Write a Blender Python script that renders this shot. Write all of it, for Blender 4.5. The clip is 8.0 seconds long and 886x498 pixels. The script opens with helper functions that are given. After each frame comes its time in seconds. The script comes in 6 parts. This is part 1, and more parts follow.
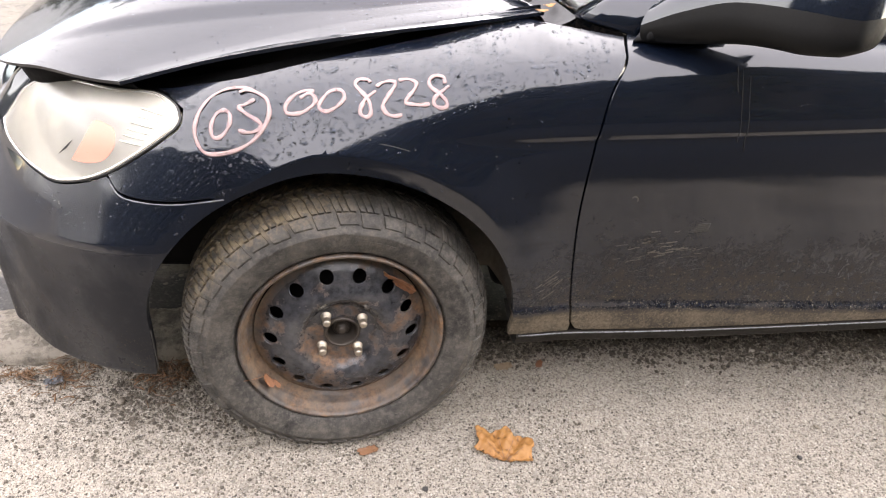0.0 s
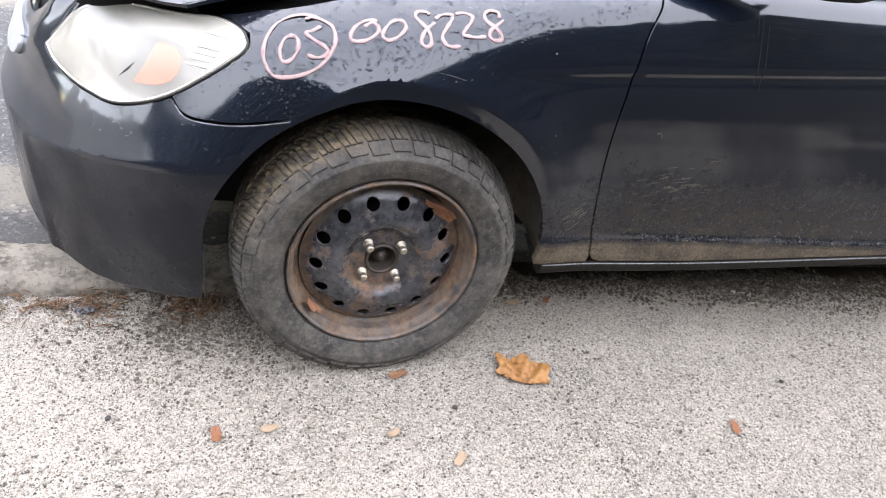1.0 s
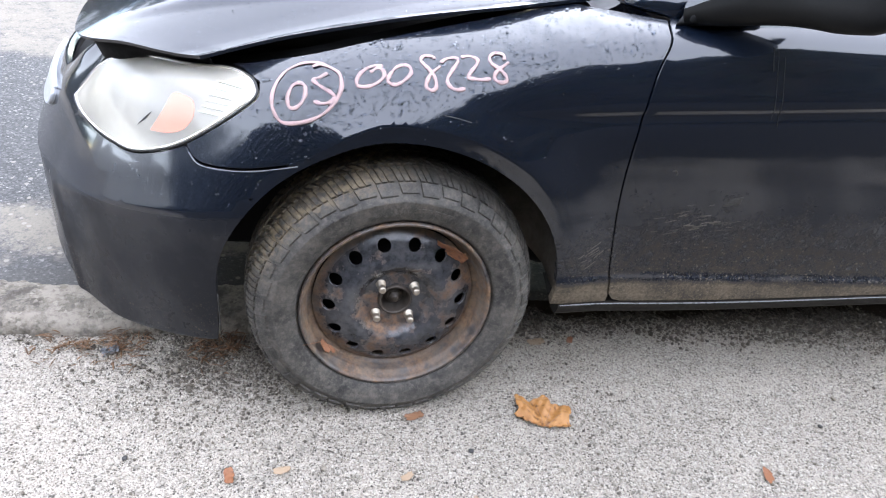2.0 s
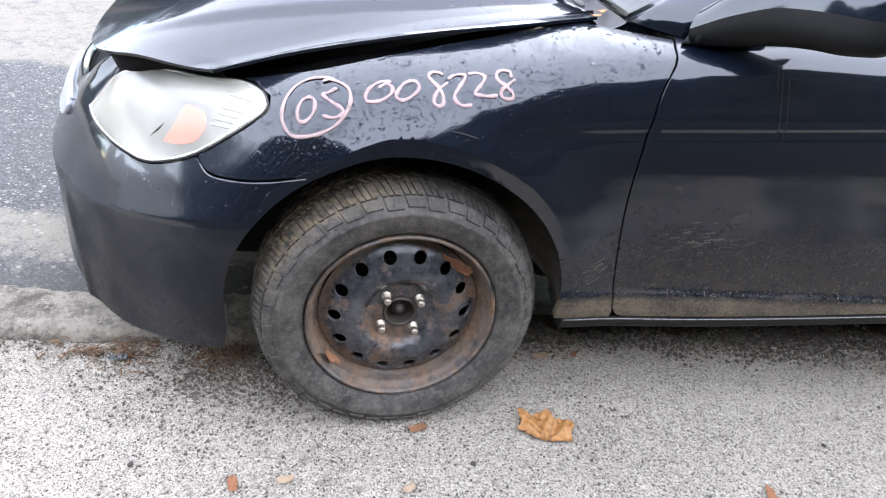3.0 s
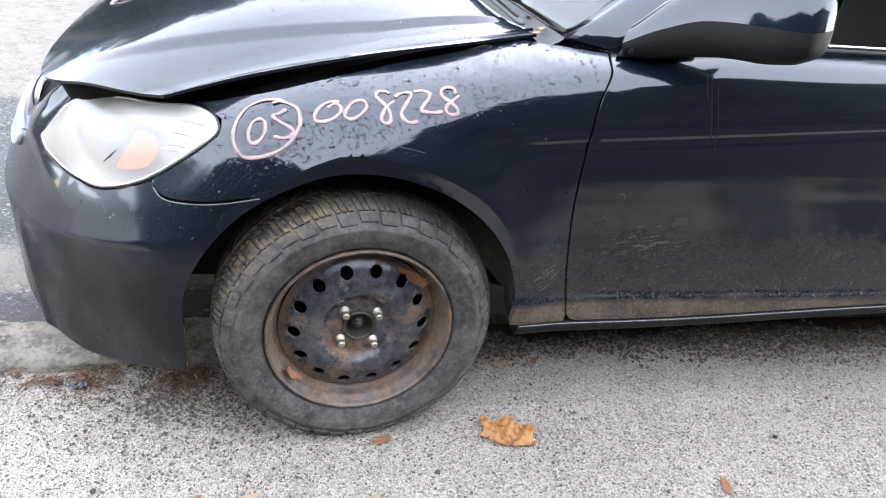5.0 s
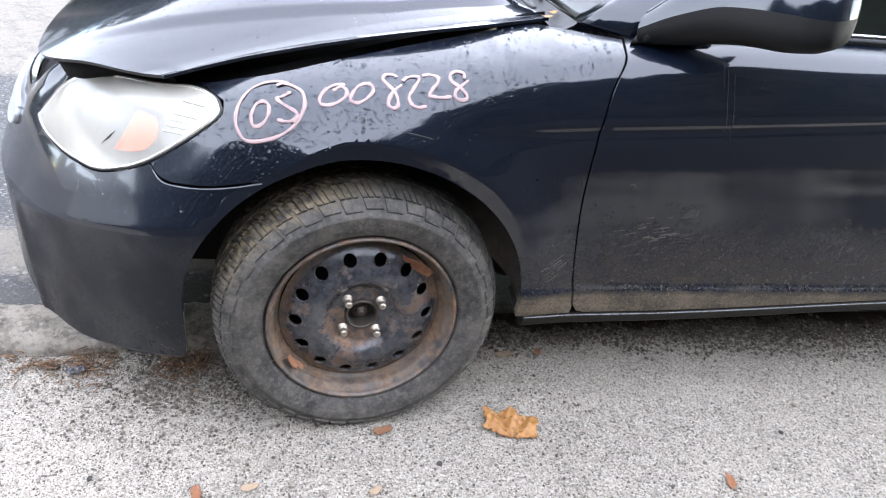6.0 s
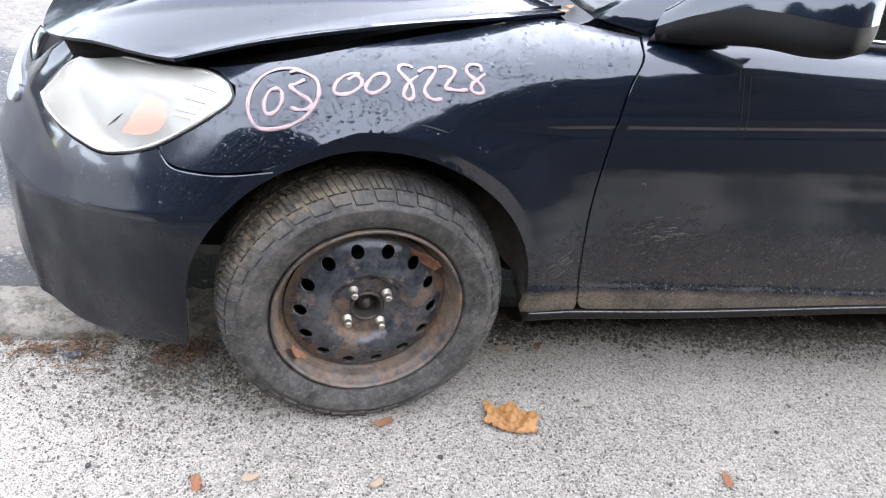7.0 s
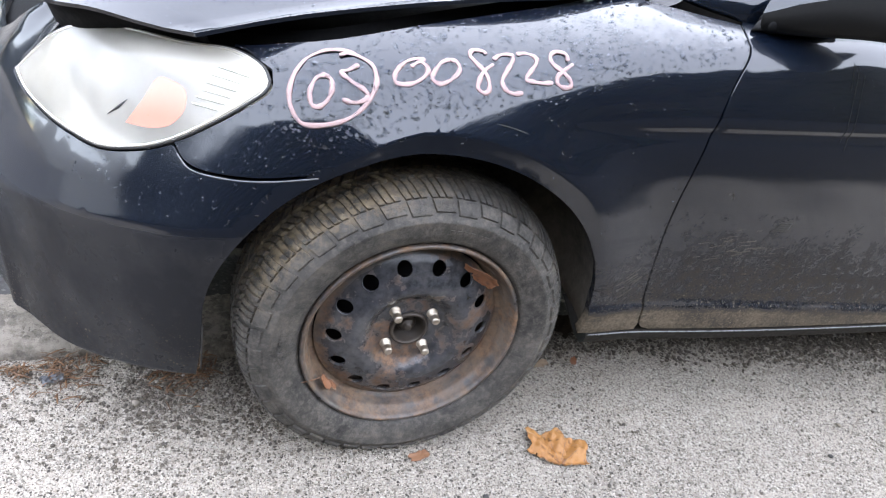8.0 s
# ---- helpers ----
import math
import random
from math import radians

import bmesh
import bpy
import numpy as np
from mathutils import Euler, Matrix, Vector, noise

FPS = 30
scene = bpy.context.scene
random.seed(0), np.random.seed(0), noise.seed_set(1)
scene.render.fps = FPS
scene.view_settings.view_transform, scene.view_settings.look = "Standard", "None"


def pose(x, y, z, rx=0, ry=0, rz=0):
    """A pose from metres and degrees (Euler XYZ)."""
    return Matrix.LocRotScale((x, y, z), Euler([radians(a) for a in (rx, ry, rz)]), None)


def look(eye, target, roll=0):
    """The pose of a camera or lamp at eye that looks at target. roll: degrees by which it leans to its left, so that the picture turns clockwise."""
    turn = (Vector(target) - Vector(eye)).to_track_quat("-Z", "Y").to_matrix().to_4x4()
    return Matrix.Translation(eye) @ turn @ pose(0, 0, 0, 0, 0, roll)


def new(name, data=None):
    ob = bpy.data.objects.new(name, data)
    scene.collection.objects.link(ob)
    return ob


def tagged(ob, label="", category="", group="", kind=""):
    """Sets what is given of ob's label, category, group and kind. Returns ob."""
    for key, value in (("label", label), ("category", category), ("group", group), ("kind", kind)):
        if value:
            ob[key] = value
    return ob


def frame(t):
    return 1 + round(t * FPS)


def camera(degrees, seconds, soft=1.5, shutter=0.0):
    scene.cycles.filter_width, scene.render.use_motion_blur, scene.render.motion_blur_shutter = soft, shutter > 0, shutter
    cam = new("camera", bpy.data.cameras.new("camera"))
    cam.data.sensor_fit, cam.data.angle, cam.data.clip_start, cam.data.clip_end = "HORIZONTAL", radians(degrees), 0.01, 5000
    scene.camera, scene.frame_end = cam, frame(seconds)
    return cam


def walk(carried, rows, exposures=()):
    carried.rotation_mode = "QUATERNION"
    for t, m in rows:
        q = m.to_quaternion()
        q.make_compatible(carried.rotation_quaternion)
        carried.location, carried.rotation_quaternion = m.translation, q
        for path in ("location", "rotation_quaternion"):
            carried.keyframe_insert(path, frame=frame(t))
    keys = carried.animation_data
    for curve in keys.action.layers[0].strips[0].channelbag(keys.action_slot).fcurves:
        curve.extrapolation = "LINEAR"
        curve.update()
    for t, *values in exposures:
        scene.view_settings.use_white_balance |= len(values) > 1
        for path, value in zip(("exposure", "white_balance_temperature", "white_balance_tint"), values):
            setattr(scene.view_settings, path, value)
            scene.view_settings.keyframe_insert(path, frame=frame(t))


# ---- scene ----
from mathutils import geometry

cam = camera(66.0, 8.0, soft=1.15)
PATH = [
    (0, (-0.041, -1.016, 1.189), (0.305, 0.609, 0.076), 7.8),
    (0.5, (-0.117, -1.073, 1.169), (0.229, 0.547, 0.047), 7.5),
    (0.7, (-0.186, -1.077, 1.157), (0.234, 0.482, -0.023), 8.8),
    (1, (-0.244, -1.107, 1.135), (0.271, 0.449, -0.011), 11.9),
    (1.2, (-0.263, -1.1, 1.141), (0.277, 0.459, 0.01), 13.3),
    (1.5, (-0.227, -1.106, 1.15), (0.207, 0.506, 0.049), 10.1),
    (1.7, (-0.186, -1.104, 1.15), (0.204, 0.521, 0.052), 8.7),
    (2.8, (-0.164, -1.116, 1.166), (0.188, 0.552, 0.12), 8.8),
    (3, (-0.17, -1.117, 1.164), (0.182, 0.542, 0.104), 8.9),
    (3.5, (-0.175, -1.123, 1.166), (0.2, 0.54, 0.12), 8.9),
    (4, (-0.169, -1.135, 1.168), (0.207, 0.535, 0.135), 8.1),
    (4.5, (-0.155, -1.149, 1.175), (0.261, 0.53, 0.17), 7.4),
    (4.7, (-0.148, -1.162, 1.179), (0.284, 0.515, 0.178), 7.5),
    (6, (-0.153, -1.128, 1.166), (0.288, 0.523, 0.126), 8.9),
    (6.5, (-0.165, -1.113, 1.168), (0.289, 0.527, 0.117), 9.4),
    (7, (-0.196, -1.103, 1.165), (0.288, 0.519, 0.099), 11.4),
    (7.2, (-0.244, -1.096, 1.162), (0.305, 0.508, 0.101), 12.8),
    (7.5, (-0.286, -1.072, 1.149), (0.336, 0.488, 0.064), 15.1),
    (7.7, (-0.305, -1.014, 1.127), (0.337, 0.527, 0.025), 17.0),
    (8, (-0.323, -0.867, 1.088), (0.288, 0.683, -0.018), 14.9),
]
EXPOSURES = [
    (0.0, 3.05, 9250, 17),
    (0.5, 3.07, 8300, 15),
    (1.0, 3.07, 8000, 14),
    (1.25, 3.05, 8150, 14),
    (1.45, 3.02, 7380, 12),
    (4.0, 3.04, 7380, 12),
    (6.0, 3.08, 7380, 12),
    (8.0, 3.10, 7450, 12),
]
walk(cam, [(t, look(eye, target, roll)) for t, eye, target, roll in PATH], EXPOSURES)

# ---------- world and sun: a bright overcast day ----------
world = bpy.data.worlds.new("world")
scene.world = world
world.use_nodes = True
wn = world.node_tree.nodes
sky = wn.new("ShaderNodeTexSky")
sky.sky_type, sky.sun_disc = "NISHITA", False
sky.sun_elevation, sky.sun_rotation = radians(85), radians(180)
sky.air_density, sky.dust_density, sky.ozone_density = 1.0, 0.0, 1.0
wn["Background"].inputs["Strength"].default_value = 0.15
world.node_tree.links.new(sky.outputs["Color"], wn["Background"].inputs["Color"])
sun = new("sun", bpy.data.lights.new("sun", "SUN"))
sun.data.energy, sun.data.angle, sun.data.color = 1.5, radians(176), (1.0, 0.99, 0.98)
sun.matrix_world = look((0, -1.6, 6.2), (0, 0, 0))


# ---------- materials ----------
def shader(name):
    m = bpy.data.materials.new(name)
    m.use_nodes = True
    t = m.node_tree
    return m, t, t.nodes["Principled BSDF"]


def node(t, kind, **values):
    n = t.nodes.new(kind)
    for key, value in values.items():
        n.inputs[key.replace("_", " ")].default_value = value
    return n


def coords(t):
    return t.nodes.new("ShaderNodeTexCoord").outputs["Object"]


def noise_tex(t, scale, detail=4.0, rough=0.6, vector=None):
    n = node(t, "ShaderNodeTexNoise", Scale=scale, Detail=detail, Roughness=rough)
    t.links.new(vector or coords(t), n.inputs["Vector"])
    return n.outputs["Fac"]


def ramp(t, fac, stops):
    n = t.nodes.new("ShaderNodeValToRGB")
    e = n.color_ramp.elements
    while len(e) < len(stops):
        e.new(0.5)
    for el, (p, c) in zip(e, stops):
        el.position = p
        el.color = (*c, 1) if len(c) == 3 else (c[0], c[0], c[0], 1)
    t.links.new(fac, n.inputs["Fac"])
    return n.outputs["Color"]


def mix(t, fac, a, b, blend="MIX"):
    n = t.nodes.new("ShaderNodeMix")
    n.data_type, n.blend_type = "RGBA", blend
    for sock, v in ((n.inputs[0], fac), (n.inputs[6], a), (n.inputs[7], b)):
        if isinstance(v, (int, float)):
            sock.default_value = v
        elif isinstance(v, tuple):
            sock.default_value = (*v, 1)
        else:
            t.links.new(v, sock)
    return n.outputs[2]


def math_node(t, op, a, b=0.0, clamp=False):
    n = t.nodes.new("ShaderNodeMath")
    n.operation, n.use_clamp = op, clamp
    for sock, v in zip(n.inputs, (a, b)):
        if isinstance(v, (int, float)):
            sock.default_value = v
        else:
            t.links.new(v, sock)
    return n.outputs[0]


def bump(t, p, height, strength, distance):
    n = node(t, "ShaderNodeBump", Strength=strength, Distance=distance)
    t.links.new(height, n.inputs["Height"])
    t.links.new(n.outputs["Normal"], p.inputs["Normal"])


def axis(t, which):
    n = t.nodes.new("ShaderNodeSeparateXYZ")
    t.links.new(coords(t), n.inputs[0])
    return n.outputs[which]


def plain(name, color, rough=0.5, metal=0.0, vary=0.25, scale=40.0, relief=0.0, size=0.002):
    """A surface with a blotch and a grain in its colour, and a fine relief."""
    m, t, p = shader(name)
    big, fine = noise_tex(t, scale * 0.2, 3), noise_tex(t, scale * 3, 4)
    dark, light = tuple(c * (1 - vary) for c in color), tuple(min(1, c * (1 + vary)) for c in color)
    c = mix(t, big, dark, light)
    c = mix(t, math_node(t, "MULTIPLY", fine, 0.5), c, tuple(x * (1 - vary) for x in color))
    t.links.new(c, p.inputs["Base Color"])
    r = ramp(t, fine, [(0.3, (max(0, rough - 0.08),)), (0.7, (min(1, rough + 0.08),))])
    t.links.new(r, p.inputs["Roughness"])
    p.inputs["Metallic"].default_value = metal
    if relief:
        bump(t, p, fine, relief, size)
    return m


def stretched(t, scales, scale, detail):
    """Noise drawn out along one way."""
    n = t.nodes.new("ShaderNodeMapping")
    n.inputs["Scale"].default_value = scales
    t.links.new(coords(t), n.inputs["Vector"])
    return noise_tex(t, scale, detail, 0.6, n.outputs["Vector"])


def specks(t, scale, below):
    """Round stones set in a matrix: 1 where one lies."""
    n = node(t, "ShaderNodeTexVoronoi", Scale=scale)
    t.links.new(coords(t), n.inputs["Vector"])
    tone = node(t, "ShaderNodeSeparateColor")
    t.links.new(n.outputs["Color"], tone.inputs[0])
    on = ramp(t, tone.outputs[0], [(below - 0.02, (1.0,)), (below + 0.02, (0.0,))])
    shape = ramp(t, n.outputs["Distance"], [(0.36, (1.0,)), (0.46, (0.0,))])
    return math_node(t, "MULTIPLY", on, shape), tone.outputs[1], n.outputs["Distance"]


def car_paint():
    """Near-black blue metallic paint under clear coat, with road film, mud spray and dried crust low down."""
    m, t, p = shader("black_paint")
    mul = lambda a, b, clamp=False: math_node(t, "MULTIPLY", a, b, clamp)
    add = lambda a, b, clamp=False: math_node(t, "ADD", a, b, clamp)
    z, x = axis(t, 2), axis(t, 0)
    fleck = noise_tex(t, 900, 2)
    base = mix(t, fleck, (0.0013, 0.0024, 0.0050), (0.0030, 0.0054, 0.0108))
    blotch, grain = noise_tex(t, 9, 6, 0.65), noise_tex(t, 160, 5, 0.7)
    cloud = noise_tex(t, 4.2, 5, 0.6)
    behind = ramp(t, x, [(0.24, (0.0,)), (0.34, (1.0,))])  # 1 behind the front wheel
    # thin film of dried spray: thick near the sill, gone above the middle of the door
    reach = ramp(t, add(x, 0.2), [(0.45, (0.44,)), (0.62, (0.52,)), (0.8, (0.55,)), (1.0, (0.54,))])
    low = mul(math_node(t, "SUBTRACT", reach, z), 3.2)
    low = mul(add(low, mul(math_node(t, "SUBTRACT", add(mul(noise_tex(t, 19, 6, 0.7), 0.65), mul(cloud, 0.35)), 0.5), 1.9), True), behind)
    mottled = ramp(t, add(mul(grain, 0.45), mul(noise_tex(t, 42, 6, 0.75), 0.55)), [(0.43, (0.03,)), (0.56, (1.0,))])
    film = mul(mul(low, mottled), 0.85)
    # wiped streaks along the door
    wipe = stretched(t, (5.0, 5.0, 60.0), 1.0, 5)
    wipe = mul(mul(ramp(t, wipe, [(0.52, (0.0,)), (0.74, (0.3,))]), ramp(t, z, [(0.34, (1.0,)), (0.56, (0.0,))])), behind)
    # specks of splashed mud, coarse and fine
    spot, tone, _ = specks(t, 190.0, 0.075)
    fine_spot, _, _ = specks(t, 420.0, 0.2)
    spray = math_node(t, "MAXIMUM", low, ramp(t, add(z, mul(math_node(t, "SUBTRACT", cloud, 0.5), 0.2)), [(0.22, (0.7,)), (0.34, (0.0,))]))
    spot = mul(mul(math_node(t, "MAXIMUM", spot, mul(fine_spot, 0.7)), spray), 1.0)
    # a thick crust below the pressed line at the door's foot, washed off along the line itself
    edge = add(z, mul(math_node(t, "SUBTRACT", noise_tex(t, 30, 5, 0.7), 0.5), 0.018))
    crust = mul(ramp(t, edge, [(0.333, (1.0,)), (0.347, (0.0,))]), behind)
    crust = mul(crust, ramp(t, add(mul(grain, 0.4), mul(blotch, 0.6)), [(0.36, (0.25,)), (0.58, (0.95,))]))
    clean = ramp(t, edge, [(0.340, (0.0,)), (0.347, (0.7,)), (0.359, (0.7,)), (0.368, (0.0,))])
    film = mul(film, math_node(t, "SUBTRACT", 1.0, mul(clean, behind)))
    film = math_node(t, "MAXIMUM", film, crust)
    # matt road dirt below the bumper's pressed edge, reflected ground painted into its colour
    slope = math_node(t, "SUBTRACT", z, mul(x, 0.2))
    matt = ramp(t, add(slope, mul(math_node(t, "SUBTRACT", grain, 0.5), 0.008)), [(0.556, (0.40,)), (0.562, (0.0,))])
    matt = mul(matt, ramp(t, add(x, 1.0), [(0.24, (0.25,)), (0.36, (0.6,)), (0.66, (0.8,)), (0.76, (0.0,))]))
    matt = mul(matt, ramp(t, add(mul(blotch, 0.4), mul(cloud, 0.6)), [(0.40, (0.35,)), (0.62, (1.2,))]))
    film = math_node(t, "MAXIMUM", film, matt)
    thin = ramp(t, add(x, 1.0), [(0.5, (0.034,)), (0.62, (0.03,)), (0.72, (0.0,))])  # a thin haze over the plastic bumper
    film = math_node(t, "MAXIMUM", film, mul(mul(thin, ramp(t, z, [(0.66, (1.0,)), (0.69, (0.0,))])), ramp(t, cloud, [(0.35, (0.7,)), (0.65, (1.2,))])))
    film = add(film, add(wipe, spot), True)
    grime = mix(t, ramp(t, add(x, 0.5), [(0.4, (0.0,)), (0.85, (1.0,))]), (0.040, 0.036, 0.031), (0.088, 0.071, 0.052))
    grime = mix(t, mul(crust, 0.9), grime, mix(t, grain, (0.098, 0.078, 0.056), (0.195, 0.155, 0.110)))
    c = mix(t, film, base, grime)
    c = mix(t, mul(spot, ramp(t, tone, [(0.2, (0.35,)), (0.9, (1.0,))])), c, (0.17, 0.145, 0.11))
    t.links.new(c, p.inputs["Base Color"])
    t.links.new(ramp(t, film, [(0.0, (0.36,)), (0.6, (0.78,))]), p.inputs["Roughness"])
    p.inputs["Specular IOR Level"].default_value = 0.08
    p.inputs["Specular Tint"].default_value = (0.5, 0.68, 1.0, 1)
    p.inputs["Coat IOR"].default_value = 1.58
    t.links.new(ramp(t, film, [(0.0, (1.0,)), (0.25, (0.18,)), (0.6, (0.04,))]), p.inputs["Coat Weight"])
    t.links.new(ramp(t, film, [(0.0, (0.07,)), (0.12, (0.24,)), (0.4, (0.5,))]), p.inputs["Coat Roughness"])
    bump(t, p, add(mul(grain, 0.05), mul(film, 1.0)), 0.25, 0.0012)
    return m


def steel_rim():
    """Black paint gone thin and shiny over pressed steel, rust coming through, dust in the barrel."""
    m, t, p = shader("rusty_black_steel")
    mul = lambda a, b: math_node(t, "MULTIPLY", a, b)
    blotch, grain, fine = noise_tex(t, 16, 6, 0.7), noise_tex(t, 70, 6, 0.7), noise_tex(t, 400, 3)
    sharp = ramp(t, grain, [(0.36, (0.0,)), (0.64, (1.0,))])
    rust = mix(t, sharp, (0.05, 0.024, 0.012), (0.25, 0.128, 0.060))
    paint = mix(t, sharp, (0.013, 0.0135, 0.016), (0.040, 0.041, 0.046))
    paint = mix(t, ramp(t, noise_tex(t, 28, 5, 0.6), [(0.45, (0.0,)), (0.70, (0.65,))]), paint, (0.082, 0.079, 0.078))
    r = t.nodes.new("ShaderNodeVectorMath")
    r.operation = "LENGTH"
    t.links.new(coords(t), r.inputs[0])
    edge = ramp(t, r.outputs["Value"], [(0.15, (0.0,)), (0.178, (0.50,)), (0.186, (0.34,)), (0.206, (0.12,))])
    core = ramp(t, r.outputs["Value"], [(0.062, (0.05,)), (0.10, (0.0,))])
    w = ramp(t, math_node(t, "ADD", math_node(t, "SUBTRACT", blotch, 0.06), math_node(t, "ADD", mul(edge, 0.34), core)), [(0.475, (0.0,)), (0.66, (1.0,))])
    dirt = mul(ramp(t, r.outputs["Value"], [(0.155, (0.0,)), (0.172, (1.0,)), (0.19, (0.7,)), (0.2, (0.2,))]), ramp(t, noise_tex(t, 30, 6, 0.7), [(0.36, (0.15,)), (0.6, (0.85,))]))
    c = mix(t, mul(w, 0.85), paint, rust)
    c = mix(t, dirt, c, mix(t, grain, (0.066, 0.046, 0.032), (0.20, 0.146, 0.102)))
    t.links.new(c, p.inputs["Base Color"])
    t.links.new(ramp(t, math_node(t, "MAXIMUM", w, dirt), [(0.0, (0.2,)), (0.7, (0.72,))]), p.inputs["Roughness"])
    bump(t, p, mix(t, 0.4, grain, fine), 0.25, 0.0012)
    return m


def rubber():
    m, t, p = shader("weathered_tyre_rubber")
    blotch, grain = noise_tex(t, 24, 7, 0.75), noise_tex(t, 130, 5, 0.7)
    c = mix(t, ramp(t, blotch, [(0.33, (0.0,)), (0.67, (1.0,))]), (0.016, 0.0153, 0.0145), (0.082, 0.075, 0.066))
    c = mix(t, ramp(t, noise_tex(t, 75, 6, 0.75), [(0.5, (0.0,)), (0.66, (0.7,))]), c, (0.115, 0.104, 0.09))
    dust = ramp(t, math_node(t, "MULTIPLY", blotch, grain), [(0.26, (0.0,)), (0.42, (0.5,))])
    t.links.new(mix(t, dust, c, (0.139, 0.1162, 0.09016)), p.inputs["Base Color"])
    mx, mz = axis(t, 0), axis(t, 2)
    up = math_node(t, "SUBTRACT", math_node(t, "MULTIPLY", mz, 0.8), math_node(t, "MULTIPLY", mx, 0.6))
    rr = t.nodes.new("ShaderNodeVectorMath")
    rr.operation = "LENGTH"
    t.links.new(coords(t), rr.inputs[0])
    mud = math_node(t, "MULTIPLY", ramp(t, up, [(0.20, (0.0,)), (0.275, (1.0,))]), ramp(t, rr.outputs["Value"], [(0.262, (0.0,)), (0.283, (1.0,))]))
    mud = math_node(t, "MULTIPLY", mud, ramp(t, noise_tex(t, 60, 6, 0.75), [(0.43, (0.0,)), (0.58, (0.85,))]))
    c2 = mix(t, mud, p.inputs["Base Color"].links[0].from_socket, (0.20, 0.152, 0.094))
    t.links.new(c2, p.inputs["Base Color"])
    p.inputs["Roughness"].default_value = 0.6
    bump(t, p, math_node(t, "ADD", grain, noise_tex(t, 45, 6, 0.8)), 0.7, 0.0025)
    return m


def chips(t, scale):
    """Broken stones side by side: a tone for each, 1 within its rim, and its relief."""
    warp = t.nodes.new("ShaderNodeVectorMath")
    warp.operation = "MULTIPLY_ADD"
    n = node(t, "ShaderNodeTexNoise", Scale=scale * 0.9, Detail=2.0)
    t.links.new(coords(t), n.inputs["Vector"])
    t.links.new(n.outputs["Color"], warp.inputs[0])
    warp.inputs[1].default_value = (0.9 / scale,) * 3
    t.links.new(coords(t), warp.inputs[2])
    v = node(t, "ShaderNodeTexVoronoi", Scale=scale)
    t.links.new(warp.outputs[0], v.inputs["Vector"])
    tone = node(t, "ShaderNodeSeparateColor")
    t.links.new(v.outputs["Color"], tone.inputs[0])
    return tone.outputs[0], tone.outputs[1], v.outputs["Distance"]


def aggregate():
    """Worn concrete: broken grey stones of all tones, sunk in pale sandy mortar and dust."""
    m, t, p = shader("exposed_aggregate")
    mul = lambda a, b, clamp=False: math_node(t, "MULTIPLY", a, b, clamp)
    add = lambda a, b, clamp=False: math_node(t, "ADD", a, b, clamp)
    patch, blotch, fine = noise_tex(t, 2.1, 5, 0.6), noise_tex(t, 11, 6, 0.7), noise_tex(t, 240, 4, 0.7)
    mortar = mix(t, ramp(t, fine, [(0.38, (0.0,)), (0.62, (1.0,))]), (0.235, 0.205, 0.167), (0.395, 0.350, 0.296))
    # how far the stones lie bare: 0 under dust, 1 where it is worn or washed away
    along = ramp(t, add(axis(t, 1), add(mul(math_node(t, "SUBTRACT", blotch, 0.5), 0.35), 0.3)), [(0.22, (0.0,)), (0.36, (0.05,)), (0.52, (0.05,)), (0.58, (0.0,))])
    along = mul(along, ramp(t, axis(t, 0), [(0.15, (0.0,)), (0.35, (1.0,))]))
    bare = add(add(mul(blotch, 0.62), mul(patch, 0.45)), mul(noise_tex(t, 34, 5, 0.7), 0.3))
    bare = math_node(t, "SUBTRACT", bare, along)
    bare = add(bare, ramp(t, mul(add(axis(t, 0), 0.8), 0.5), [(0.17, (0.05,)), (0.37, (0.03,)), (0.55, (0.06,)), (0.8, (0.07,))]))
    bare = ramp(t, bare, [(0.54, (0.0,)), (0.70, (0.42,)), (0.84, (1.0,))])
    grey = [(0.0, (0.042, 0.037, 0.033)), (0.2, (0.105, 0.093, 0.079)), (0.5, (0.235, 0.210, 0.178)), (0.8, (0.365, 0.330, 0.284)), (1.0, (0.46, 0.425, 0.37))]
    c, relief = mortar, mul(fine, 0.5)
    for scale, share in ((420.0, 0.66), (270.0, 0.52), (170.0, 0.24)):
        tone, pick, dist = chips(t, scale)
        there = ramp(t, math_node(t, "SUBTRACT", pick, mul(math_node(t, "SUBTRACT", bare, 0.35), 0.6)), [(share - 0.03, (1.0,)), (share + 0.03, (0.0,))])
        on = mul(there, ramp(t, dist, [(0.40, (1.0,)), (0.56, (0.0,))]))
        c = mix(t, on, c, ramp(t, tone, grey))
        relief = add(relief, mul(mul(on, math_node(t, "SUBTRACT", 1.0, dist)), 120.0 / scale))
    # unseen ground away from the car is painted dark, to darken the door's reflection
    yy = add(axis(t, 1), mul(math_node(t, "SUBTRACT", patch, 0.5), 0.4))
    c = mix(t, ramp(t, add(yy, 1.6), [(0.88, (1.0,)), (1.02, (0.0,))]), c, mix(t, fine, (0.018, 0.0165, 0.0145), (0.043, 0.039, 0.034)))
    t.links.new(c, p.inputs["Base Color"])
    p.inputs["Roughness"].default_value = 0.88
    p.inputs["Specular IOR Level"].default_value = 0.3
    bump(t, p, relief, 0.9, 0.004)
    return m


